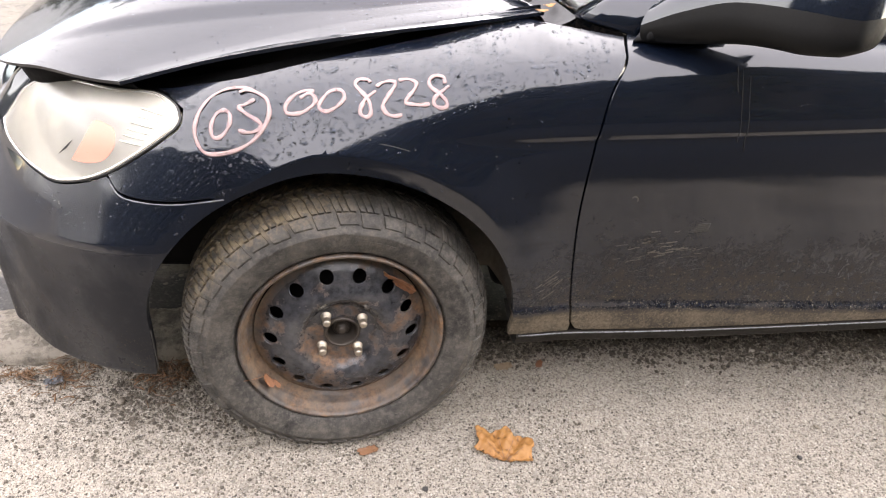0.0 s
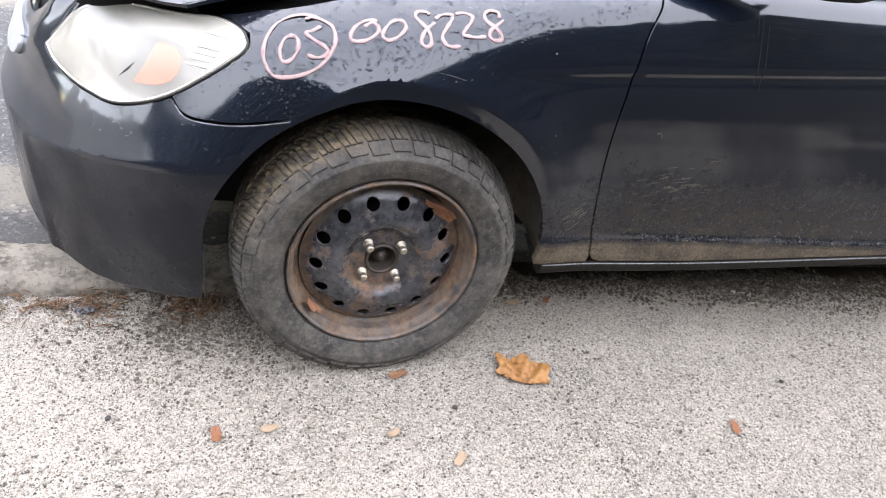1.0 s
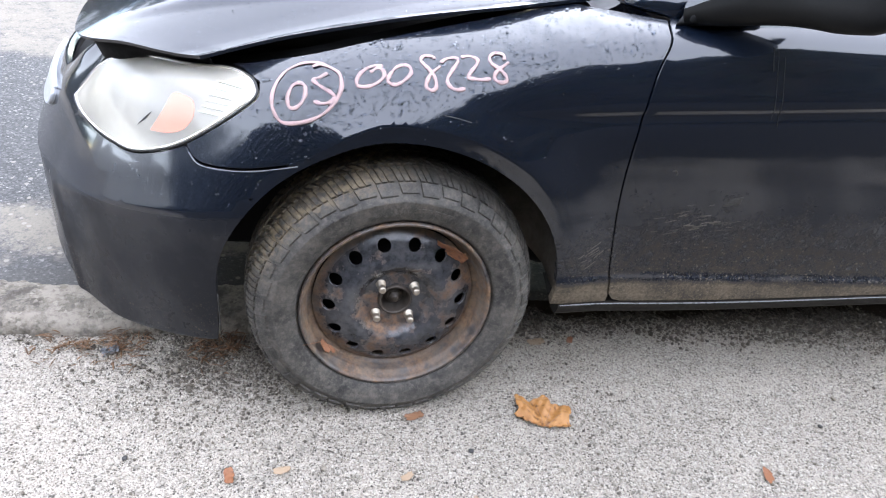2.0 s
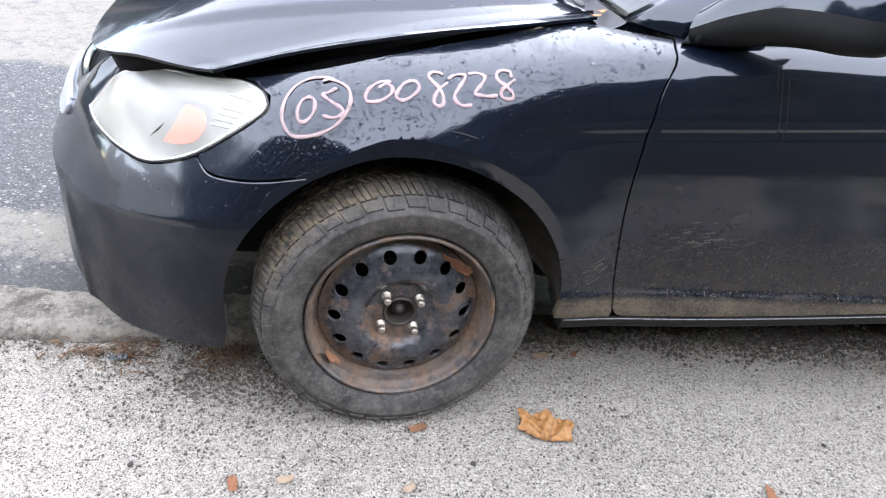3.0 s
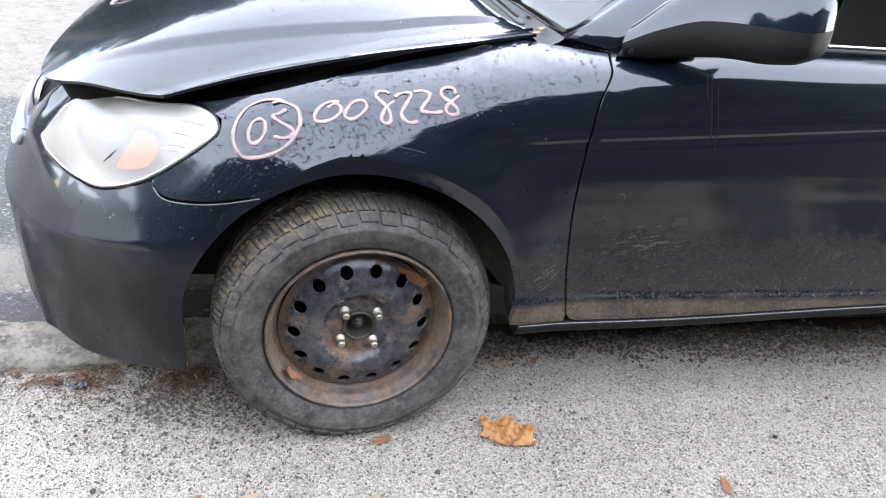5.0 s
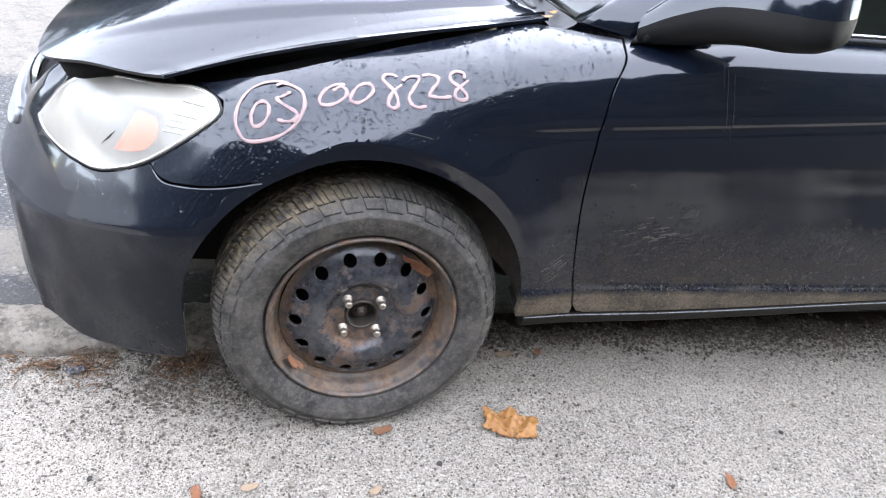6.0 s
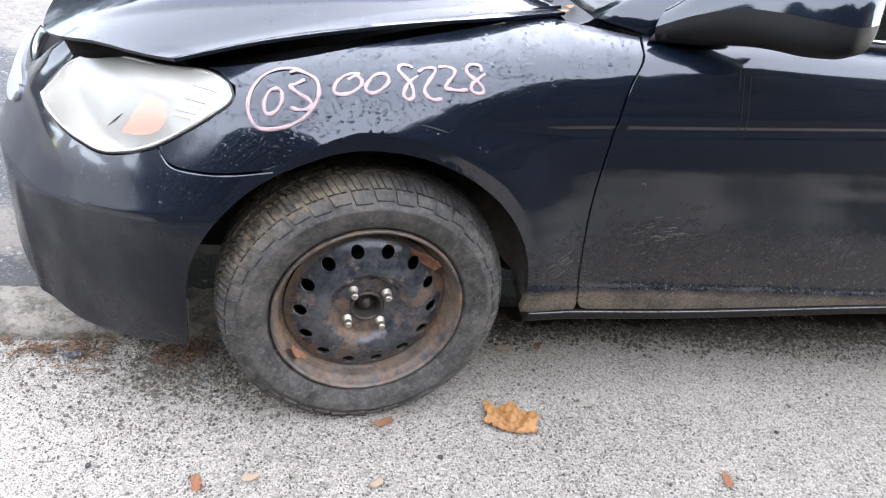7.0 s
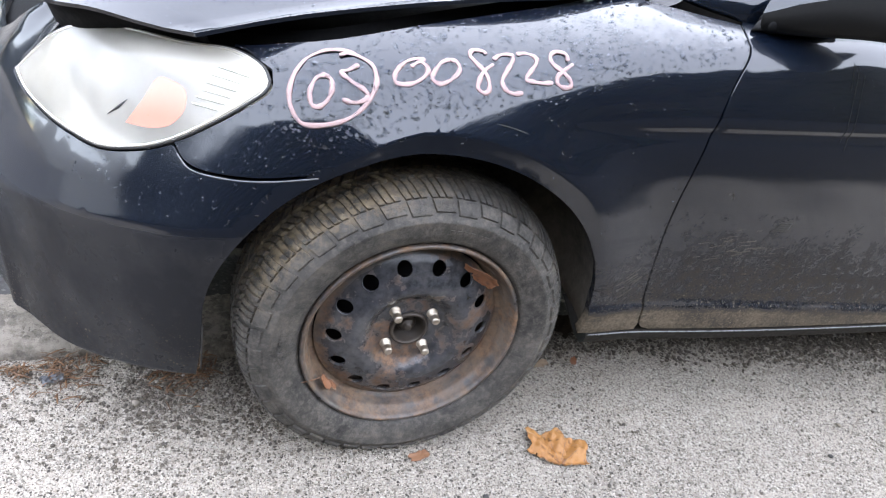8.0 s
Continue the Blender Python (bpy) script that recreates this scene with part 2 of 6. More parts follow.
def asphalt():
    m, t, p = shader("worn_asphalt")
    v = coords(t)
    cells = node(t, "ShaderNodeTexVoronoi", Scale=170.0)
    t.links.new(v, cells.inputs["Vector"])
    tone = node(t, "ShaderNodeSeparateColor")
    t.links.new(cells.outputs["Color"], tone.inputs[0])
    c = ramp(t, tone.outputs[0], [(0.0, (0.028, 0.028, 0.028)), (0.7, (0.062, 0.061, 0.061)), (0.93, (0.10, 0.098, 0.094)), (1.0, (0.22, 0.21, 0.195))])
    y = axis(t, 1)
    wob = math_node(t, "MULTIPLY", math_node(t, "SUBTRACT", noise_tex(t, 3.2, 6, 0.65), 0.5), 0.5)
    yy = math_node(t, "ADD", y, wob)
    grain, clod = noise_tex(t, 120, 5, 0.7), noise_tex(t, 17, 6, 0.7)
    # bands of pale silt washed along the kerb and out in the road, worn through in places
    near = ramp(t, math_node(t, "MULTIPLY", yy, 0.2), [(0.102, (0.0,)), (0.110, (1.0,)), (0.150, (1.0,)), (0.158, (0.0,))])
    far = ramp(t, math_node(t, "MULTIPLY", yy, 0.2), [(0.40, (0.0,)), (0.425, (1.0,))])
    silt = math_node(t, "MULTIPLY", math_node(t, "MAXIMUM", near, far), ramp(t, math_node(t, "ADD", math_node(t, "MULTIPLY", grain, 0.4), math_node(t, "MULTIPLY", clod, 0.6)), [(0.38, (0.2,)), (0.52, (1.0,))]))
    c = mix(t, silt, c, mix(t, grain, (0.115, 0.101, 0.083), (0.21, 0.185, 0.152)))
    # damp streak next to the kerb, and specks of litter
    damp = ramp(t, math_node(t, "ADD", yy, math_node(t, "MULTIPLY", clod, 0.2)), [(0.56, (0.6,)), (0.64, (0.0,))])
    c = mix(t, damp, c, (0.045, 0.042, 0.038))
    crumb, _, _ = specks(t, 60.0, 0.05)
    c = mix(t, math_node(t, "MULTIPLY", crumb, 0.7), c, (0.26, 0.235, 0.20))
    t.links.new(c, p.inputs["Base Color"])
    p.inputs["Roughness"].default_value = 0.8
    bump(t, p, mix(t, 0.5, cells.outputs["Distance"], grain), 0.5, 0.003)
    return m


def leaf_mat(name, a, b, spot):
    m, t, p = shader(name)
    c = mix(t, noise_tex(t, 30, 5, 0.65), a, b)
    c = mix(t, ramp(t, noise_tex(t, 90, 4), [(0.55, (0.0,)), (0.68, (0.8,))]), c, spot)
    t.links.new(c, p.inputs["Base Color"])
    p.inputs["Roughness"].default_value = 0.6
    bump(t, p, noise_tex(t, 160, 4), 0.3, 0.001)
    return m


def glass(name, tint, index=1.5):
    """A window pane: clear, tinted, with a mirror-like gloss that grows at a slant."""
    m, t, p = shader(name)
    t.nodes.remove(p)
    clear, gloss, mixer = t.nodes.new("ShaderNodeBsdfTransparent"), t.nodes.new("ShaderNodeBsdfGlossy"), t.nodes.new("ShaderNodeMixShader")
    clear.inputs["Color"].default_value = (*tint, 1)
    gloss.inputs["Roughness"].default_value = 0.03
    t.links.new(node(t, "ShaderNodeFresnel", IOR=index).outputs[0], mixer.inputs[0])
    t.links.new(clear.outputs[0], mixer.inputs[1])
    t.links.new(gloss.outputs[0], mixer.inputs[2])
    t.links.new(mixer.outputs[0], t.nodes["Material Output"].inputs["Surface"])
    return m


def lens_mat():
    """Headlight cover: clear plastic gone hazy."""
    m, t, p = shader("hazy_lens_plastic")
    c = mix(t, noise_tex(t, 14, 5), (0.59, 0.555, 0.475), (0.78, 0.74, 0.655))
    t.links.new(c, p.inputs["Base Color"])
    haze = ramp(t, noise_tex(t, 7, 5, 0.6), [(0.35, (0.50,)), (0.65, (0.76,))])
    t.links.new(haze, p.inputs["Transmission Weight"])
    p.inputs["Roughness"].default_value = 0.3
    p.inputs["IOR"].default_value = 1.35
    p.inputs["Coat Weight"].default_value = 0.5
    p.inputs["Coat Roughness"].default_value = 0.15
    return m


def kerb_mat():
    """Old concrete, its stones laid bare, stained and crumbled."""
    m, t, p = shader("weathered_kerb_concrete")
    cells = node(t, "ShaderNodeTexVoronoi", Scale=105.0)
    t.links.new(coords(t), cells.inputs["Vector"])
    tone = node(t, "ShaderNodeSeparateColor")
    t.links.new(cells.outputs["Color"], tone.inputs[0])
    stones = ramp(t, tone.outputs[0], [(0.0, (0.06002, 0.05049, 0.04017)), (0.5, (0.1467, 0.1259, 0.1005)), (1.0, (0.34, 0.30, 0.25))])
    c = mix(t, ramp(t, noise_tex(t, 22, 6, 0.7), [(0.42, (0.25,)), (0.58, (1.0,))]), stones, (0.29, 0.255, 0.21))
    c = mix(t, ramp(t, noise_tex(t, 9, 6, 0.75), [(0.46, (0.0,)), (0.60, (0.8,))]), c, (0.06, 0.051, 0.041))
    t.links.new(c, p.inputs["Base Color"])
    p.inputs["Roughness"].default_value = 0.9
    bump(t, p, mix(t, 0.35, noise_tex(t, 38, 8, 0.75), noise_tex(t, 260, 5, 0.7)), 1.0, 0.014)
    return m


PAINT = car_paint()
RIM = steel_rim()
RUBBER = rubber()
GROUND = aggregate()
ASPHALT = asphalt()
KERB = kerb_mat()
BLACK_PLASTIC = plain("black_trim_plastic", (0.011, 0.011, 0.012), 0.62, 0, 0.3, 60, 0.2, 0.0008)
RIB = plain("greenish_clear_plastic", (0.66, 0.665, 0.57), 0.4, 0, 0.05, 60)
COVER = plain("matt_black_cover", (0.0024, 0.0023, 0.0022), 0.5, 0, 0.7, 60, 0.2, 0.0008)
# sky reflection on the bumper's ledge, put into the colour
LEDGE_PALE = plain("pale_silver_trim", (0.42, 0.44, 0.47), 0.35, 0.4, 0.2, 30)
MOULDING = plain("grey_screen_moulding", (0.10, 0.104, 0.112), 0.32, 0, 0.2, 30)
COWL = plain("faded_grey_plastic", (0.07, 0.07, 0.072), 0.6, 0, 0.4, 30, 0.3, 0.001)
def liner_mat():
    """Black plastic, blended to a paler brown low down and behind the wheel."""
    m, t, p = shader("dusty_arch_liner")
    # blend towards pale brown, strongest near the ground and at larger x
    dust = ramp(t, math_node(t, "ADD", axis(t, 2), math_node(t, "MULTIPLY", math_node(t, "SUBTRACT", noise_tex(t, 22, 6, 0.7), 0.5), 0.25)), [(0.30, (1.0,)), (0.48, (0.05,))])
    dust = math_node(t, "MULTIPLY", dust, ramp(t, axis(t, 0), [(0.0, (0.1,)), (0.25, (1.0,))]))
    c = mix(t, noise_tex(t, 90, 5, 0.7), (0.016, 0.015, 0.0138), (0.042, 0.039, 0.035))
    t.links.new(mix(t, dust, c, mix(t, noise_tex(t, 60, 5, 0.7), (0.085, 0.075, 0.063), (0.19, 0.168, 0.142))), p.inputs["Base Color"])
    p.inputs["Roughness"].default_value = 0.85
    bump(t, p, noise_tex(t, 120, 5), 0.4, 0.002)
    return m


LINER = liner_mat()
# near-black colour stands in for the shade in gaps, hollows and under panels
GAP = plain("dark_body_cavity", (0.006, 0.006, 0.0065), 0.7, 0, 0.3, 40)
STUD = plain("dull_steel", (0.4496, 0.39, 0.3204), 0.4, 0.9, 0.25, 200, 0.4, 0.0005)
HUB = plain("rusty_hub_iron", (0.052, 0.041, 0.033), 0.5, 0.4, 0.6, 70, 0.5, 0.001)
CHROME = plain("silvered_reflector", (0.85, 0.86, 0.86), 0.22, 0.85, 0.08, 30)
AMBER = plain("amber_plastic", (0.52, 0.235, 0.17), 0.35, 0, 0.15, 30)
HOUSING = plain("pale_lamp_housing", (0.60, 0.605, 0.58), 0.35, 0.1, 0.08, 30)
LENS = lens_mat()
RUBBER_SEAL = plain("black_rubber_seal", (0.015, 0.015, 0.015), 0.6, 0, 0.3, 60)
GLASS = glass("car_window_glass", (0.55, 0.66, 0.62))
WET_GLASS = glass("wet_windscreen_glass", (0.6, 0.68, 0.66), 2.0)
CHALK = plain("pale_pink_paint_marker", (0.34, 0.225, 0.215), 0.6, 0, 0.14, 120, 0.2, 0.0004)
PEBBLE = plain("grey_pebble", (0.219, 0.1885, 0.1511), 0.8, 0, 0.6, 25, 0.4, 0.001)
LEAF = leaf_mat("dry_maple_leaf", (0.22, 0.085, 0.02), (0.35, 0.17, 0.052), (0.10, 0.038, 0.013))
LEAF_DARK = leaf_mat("brown_leaf_scrap", (0.14, 0.0595, 0.028), (0.21, 0.105, 0.0525), (0.063, 0.028, 0.014))
BARK = plain("bark", (0.09, 0.07, 0.055), 0.9, 0, 0.4, 10, 0.5, 0.01)
FOLIAGE = plain("dark_green_foliage", (0.036, 0.048, 0.026), 0.7, 0, 0.5, 3)
CLOTH = plain("dark_grey_upholstery", (0.03, 0.03, 0.032), 0.9, 0, 0.3, 60)

def grit_mat(name, lo, hi):
    m, t, p = shader(name)
    g = t.nodes.new("ShaderNodeNewGeometry")
    c = ramp(t, g.outputs["Random Per Island"], [(0.0, lo), (0.5, tuple((a + b) / 2 for a, b in zip(lo, hi))), (1.0, hi)])
    t.links.new(mix(t, noise_tex(t, 300, 3), c, tuple(0.6 * a for a in hi)), p.inputs["Base Color"])
    p.inputs["Roughness"].default_value = 0.85
    return m


GRIT = grit_mat("mixed_grit", (0.085, 0.076, 0.065), (0.42, 0.38, 0.322))
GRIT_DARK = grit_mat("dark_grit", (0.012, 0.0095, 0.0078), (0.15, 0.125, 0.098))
PEBBLE_DARK = plain("dark_pebble", (0.0327, 0.03, 0.02848), 0.7, 0, 0.4, 60)
LEAF_RUST = leaf_mat("rust_brown_leaf", (0.15, 0.0525, 0.0225), (0.225, 0.09, 0.0375), (0.06, 0.0225, 0.01125))
SCUFF = plain("pale_dust_scuff", (0.028, 0.0265, 0.0245), 0.8, 0, 0.3, 200)
SILL = plain("dusty_sill_paint", (0.015, 0.0128, 0.0105), 0.6, 0, 0.7, 30, 0.15, 0.001)
# pale line colour: the sill's painted highlight and the bumper seam
EDGE_PALE = plain("pale_worn_edge", (0.17, 0.17, 0.175), 0.3, 0.3, 0.3, 40)
ROCKER = plain("black_sill_paint", (0.016, 0.0155, 0.0155), 0.28, 0, 0.4, 60)
LEAF_TAN = leaf_mat("pale_tan_leaf", (0.22, 0.15, 0.095), (0.31, 0.225, 0.15), (0.12, 0.07, 0.04))
FOIL = plain("dull_blue_grey_foil", (0.115, 0.12, 0.13), 0.5, 0.3, 0.4, 120)
# soil brown, kept dark so the colour also carries the shade under the car
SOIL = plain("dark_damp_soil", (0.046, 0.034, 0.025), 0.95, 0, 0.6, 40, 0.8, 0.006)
SCRATCH = plain("pale_dry_mud_scratch", (0.075, 0.065, 0.052), 0.8, 0, 0.5, 200)
RUN = plain("dried_water_run", (0.034, 0.034, 0.033), 0.8, 0, 0.8, 60)
SMEAR = plain("dull_dust_smear", (0.034, 0.031, 0.027), 0.8, 0, 0.4, 120)
for dull, level in ((GAP, 0.1), (LINER, 0.15), (BLACK_PLASTIC, 0.3), (SOIL, 0.1), (RUBBER, 0.35), (ROCKER, 0.4), (SILL, 0.15), (COVER, 0.25), (RUN, 0.05)):
    dull.node_tree.nodes["Principled BSDF"].inputs["Specular IOR Level"].default_value = level
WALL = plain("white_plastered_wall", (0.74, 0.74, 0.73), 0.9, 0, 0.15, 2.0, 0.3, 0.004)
NEEDLE = grit_mat("rusty_needles_and_twigs", (0.03, 0.016, 0.011), (0.25, 0.135, 0.068))


# ---------- the car's outer skin: a sheet over a plan line, offset inwards with height ----------
def spline(xs, ys):
    """A smooth curve through a few stations (monotone tangents), flat beyond its ends."""
    xs, ys = np.array(xs, float), np.array(ys, float)
    d = np.diff(ys) / np.diff(xs)
    m = np.empty_like(ys)
    m[0], m[-1] = d[0], d[-1]
    m[1:-1] = np.where(d[:-1] * d[1:] > 0, 2 * d[:-1] * d[1:] / (d[:-1] + d[1:] + 1e-12), 0)

    def at(x):
        x = np.clip(x, xs[0], xs[-1])
        i = np.clip(np.searchsorted(xs, x) - 1, 0, len(xs) - 2)
        h = xs[i + 1] - xs[i]
        t = (x - xs[i]) / h
        return ((1 + 2 * t) * (1 - t) ** 2 * ys[i] + t * (1 - t) ** 2 * h * m[i]
                + t * t * (3 - 2 * t) * ys[i + 1] + t * t * (t - 1) * h * m[i + 1])
    return at


U0 = -0.25  # where the side starts to turn round to the nose
_turn = spline([0, 0.1, 0.2, 0.3, 0.4, 0.55, 0.75, 1.0, 1.15], [0, 7, 20, 34, 46, 58, 70, 84, 90])
_s = np.linspace(0, 1.4, 281)
_a = np.radians(_turn(_s))
_px = U0 - np.concatenate([[0], np.cumsum((np.cos(_a[1:]) + np.cos(_a[:-1])) / 2 * 0.005)])
_py = np.concatenate([[0], np.cumsum((np.sin(_a[1:]) + np.sin(_a[:-1])) / 2 * 0.005)])

seam_z = spline([-1.5, -0.6, -0.36, -0.2, -0.08, 0.125, 0.3, 0.48, 0.7, 1.6], [0.735, 0.725, 0.715, 0.752, 0.782, 0.824, 0.862, 0.878, 0.905, 0.93])
seam_in = spline([-1.5, -0.6, -0.36, -0.2, 0.125, 0.3, 0.48, 0.7, 1.6], [0.15, 0.13, 0.11, 0.105, 0.165, 0.19, 0.125, 0.075, 0.075])
soft_1 = spline([-0.6, -0.4, -0.25, 0.05, 0.2, 0.4], [0.07, 0.035, 0.024, 0.024, 0.015, 0.0095])
soft_2 = spline([-0.6, -0.3, 0.05, 0.2, 0.4], [0.13, 0.07, 0.0475, 0.0234, 0.020])
low_side = spline([0.16, 0.25, 0.3, 0.344, 0.360, 0.42, 0.5, 0.6, 0.66, 0.70, 0.729, 0.743, 0.757, 0.80, 0.84, 0.95],
                  [0.05, 0.024, 0.014, 0.0115, 0.0195, 0.020, 0.016, 0.003, -0.006, -0.0085, -0.0054, -0.0087, -0.0075, 0.002, 0.012, 0.04])
low_front = spline([0.16, 0.3, 0.50, 0.60, 0.66, 0.70, 0.74, 0.80, 0.95], [0.05, 0.014, 0.008, -0.001, 0.0007, 0.0022, 0.0022, 0.0112, 0.055])  # plain fender ahead of the crease
crease_z = spline([-0.1, 0.2, 0.43, 1.6], [0.735, 0.725, 0.741, 0.836])
low_nose = spline([0.1, 0.22, 0.35, 0.445, 0.464, 0.469, 0.476, 0.49, 0.52, 0.6, 0.8], [0.0, -0.002, -0.003, -0.0056, -0.0066, -0.0052, -0.0024, 0.0032, 0.0142, 0.038, 0.05])
lamp_low_z = spline([-0.85, -0.758, -0.657, -0.551, -0.474, -0.41], [0.561, 0.551, 0.545, 0.549, 0.569, 0.596])
ARCH = (-0.008, 0.308, 0.343)  # wheel arch: middle x, z, radius


def inset(u, z):
    h = seam_z(u) - z
    w = np.clip((u + 0.42) / 0.3, 0, 1)
    w = w * w * (3 - 2 * w)
    k = np.clip((u - 0.08) / 0.26, 0, 1)
    k = k * k * (3 - 2 * k)
    lift = np.clip((z - 0.45) / 0.15, 0, 1) * (crease_z(u) - 0.745)
    d = low_nose(z - 0.014 - 0.23 * np.clip(u + 0.45, -0.35, 0.17)) * (1 - w) + (low_side(z - lift) * k + low_front(z) * (1 - k)) * w
    d = d + seam_in(u) * (0.7 * np.exp(-np.maximum(h, -0.05) / soft_1(u)) + 0.3 * np.exp(-np.maximum(h, -0.05) / soft_2(u)))
    lean = np.clip((-0.72 - u) / 0.22, 0, 1)
    d = d + (0.9 - 0.55 * np.clip((-0.84 - u) / 0.06, 0, 1)) * lean * lean * (3 - 2 * lean) * np.clip(z - 0.55, 0, 0.2)
    ledge = np.clip((-0.92 - u) / 0.1, 0, 1)
    d = d + 0.2 * ledge * ledge * (3 - 2 * ledge) * np.clip(z - 0.52, 0, 0.2)
    d = d - 0.009 * np.exp(-((u + 0.775 + 0.25 * (z - 0.3)) / 0.022) ** 2) * np.clip((0.42 - z) / 0.05, 0, 1)  # rib down the bumper's corner
    r = np.hypot(u - ARCH[0], z - ARCH[1])
    up = np.clip((z - 0.16) / 0.3, 0, 1)
    # pressed lip round the wheel opening: widest at the top, running out at both ends
    ang = np.degrees(np.arctan2(z - ARCH[1], u - ARCH[0]))
    lip = 0.031 * np.clip((ang - 12) / 40, 0, 1) * np.clip((128 - ang) / 30, 0, 1)
    d = d + 0.26 * np.clip(lip - np.maximum(r - ARCH[2], 0), 0, None)
    # hollow between the bumper and the lower edge of the headlight
    d = d + 0.007 * np.exp(-(np.maximum(lamp_low_z(u) - z, 0) / 0.016) ** 2) * np.clip((-0.45 - u) / 0.15, 0, 1)
    return d - 0.036 * np.exp(-(np.maximum(np.maximum(r - ARCH[2] - 0.0022, lip), 0) / (0.0505 + 0.0431 * np.clip((u + 0.1) / 0.22, 0, 1) + 0.06 * np.clip((-0.12 - u) / 0.09, 0, 1))) ** 2) * up * np.exp(-(np.maximum(ARCH[2] - r - 0.01, 0) / 0.05) ** 2)


def skin(u, z):
    """A point of the skin: u runs along the side (x) and, before U0, round the corner to the nose."""
    u, z = np.asarray(u, float), np.asarray(z, float)
    s = np.maximum(U0 - u, 0)
    a = np.radians(_turn(s))
    x = np.where(u > U0, u, np.interp(s, _s, _px))
    y = np.where(u > U0, 0, np.interp(s, _s, _py))
    d = inset(u, z)
    return np.stack([x + d * np.sin(a), y + d * np.cos(a), z + 0 * d], -1)


def skin_normal(u, z):
    e = 0.002
    n = np.cross(skin(u + e, z) - skin(u - e, z), skin(u, z + e) - skin(u, z - e))
    return n / np.linalg.norm(n, axis=-1, keepdims=True)


# ---------- mesh helpers ----------
def link(name, me, parent=None, label="", mats=()):
    ob = new(name, me)
    for m in mats:
        me.materials.append(m)
    if parent:
        ob.parent = parent
    if label:
        ob["label"] = label
    return ob


def part(name, bm, material, parent=None, label="", smooth=True):
    me = bpy.data.meshes.new(name)
    bm.to_mesh(me)
    bm.free()
    for f in me.polygons:
        f.use_smooth = smooth
    return link(name, me, parent, label, [material])


def raw(name, verts, faces, material, parent=None, label="", smooth=True, normals=None):
    me = bpy.data.meshes.new(name)
    me.from_pydata([tuple(map(float, v)) for v in verts], [], [tuple(map(int, f)) for f in faces])
    for f in me.polygons:
        f.use_smooth = smooth
    if normals is not None:
        me.normals_split_custom_set_from_vertices([tuple(map(float, n)) for n in normals])
    me.update()
    return link(name, me, parent, label, [material])


def thing(name, m, label, category, group=""):
    ob = new(name)
    ob.empty_display_size = 0.05
    ob.matrix_basis = m
    return tagged(ob, label, category, group)


def dense(points, step=0.012, closed=True):
    """The outline through the points, with corners kept, cut into short pieces."""
    out = []
    n = len(points)
    for i in range(n if closed else n - 1):
        a, b = np.array(points[i], float), np.array(points[(i + 1) % n], float)
        k = max(1, int(np.ceil(np.linalg.norm(b - a) / step)))
        out += [a + (b - a) * j / k for j in range(k)]
    if not closed:
        out.append(np.array(points[-1], float))
    return out


def rounded(points, per=6):
    """A smooth open line through a few points (Catmull-Rom)."""
    p = [np.array(q, float) for q in points]
    p = [2 * p[0] - p[1]] + p + [2 * p[-1] - p[-2]]
    out = []
    for i in range(1, len(p) - 2):
        a, b, c, d = p[i - 1:i + 3]
        for j in range(per):
            t = j / per
            out.append(0.5 * (2 * b + (c - a) * t + (2 * a - 5 * b + 4 * c - d) * t * t + (3 * b - a - 3 * c + d) * t ** 3))
    out.append(p[-2])
    return out


def inside(pts, loop):
    pts, loop = np.asarray(pts), np.asarray(loop)
    x, y = pts[:, 0][:, None], pts[:, 1][:, None]
    x0, y0 = loop[:, 0][None], loop[:, 1][None]
    x1, y1 = np.roll(loop[:, 0], -1)[None], np.roll(loop[:, 1], -1)[None]
    cross = ((y0 > y) != (y1 > y)) & (x < (x1 - x0) * (y - y0) / (y1 - y0 + 1e-12) + x0)
    return cross.sum(1) % 2 == 1


def flat_mesh(outer, holes=(), step=0.02, extra=()):
    """Triangles that fill an outline with holes, in the plane: points, faces and the rings of border points."""
    loops = [np.array(outer, float)] + [np.array(h, float) for h in holes]
    pts, edges, rings = [], [], []
    for lp in loops:
        k = len(pts)
        ids = list(range(k, k + len(lp)))
        rings.append(ids)
        pts += list(lp)
        edges += [(ids[i], ids[(i + 1) % len(ids)]) for i in range(len(ids))]
    border = np.array(pts)
    lo, hi = loops[0].min(0), loops[0].max(0)
    gx, gy = np.meshgrid(np.arange(lo[0], hi[0], step), np.arange(lo[1], hi[1], step))
    gx[1::2] += step / 2
    g = np.stack([gx.ravel(), gy.ravel()], 1)
    if len(extra):
        g = np.concatenate([np.array(extra), g[[abs(np.array(extra) - q).max(1).min() > step * 0.3 for q in g]]])
    ok = inside(g, loops[0])
    for h in loops[1:]:
        ok &= ~inside(g, h)
    g = g[ok]
    far = np.sqrt(((g[:, None] - border[None]) ** 2).sum(2)).min(1) > min(step * 0.45, 0.006)
    pts += list(g[far])
    v, _, f, _, _, _ = geometry.delaunay_2d_cdt([Vector((float(a[0]), float(a[1]))) for a in pts], edges, [], 0, 1e-7)
    v = np.array([tuple(q) for q in v])
    f = np.array([tuple(q) for q in f if len(q) == 3])
    mid = v[f].mean(1)
    ok = inside(mid, loops[0])
    for h in loops[1:]:
        ok &= ~inside(mid, h)
    return v, f[ok], rings


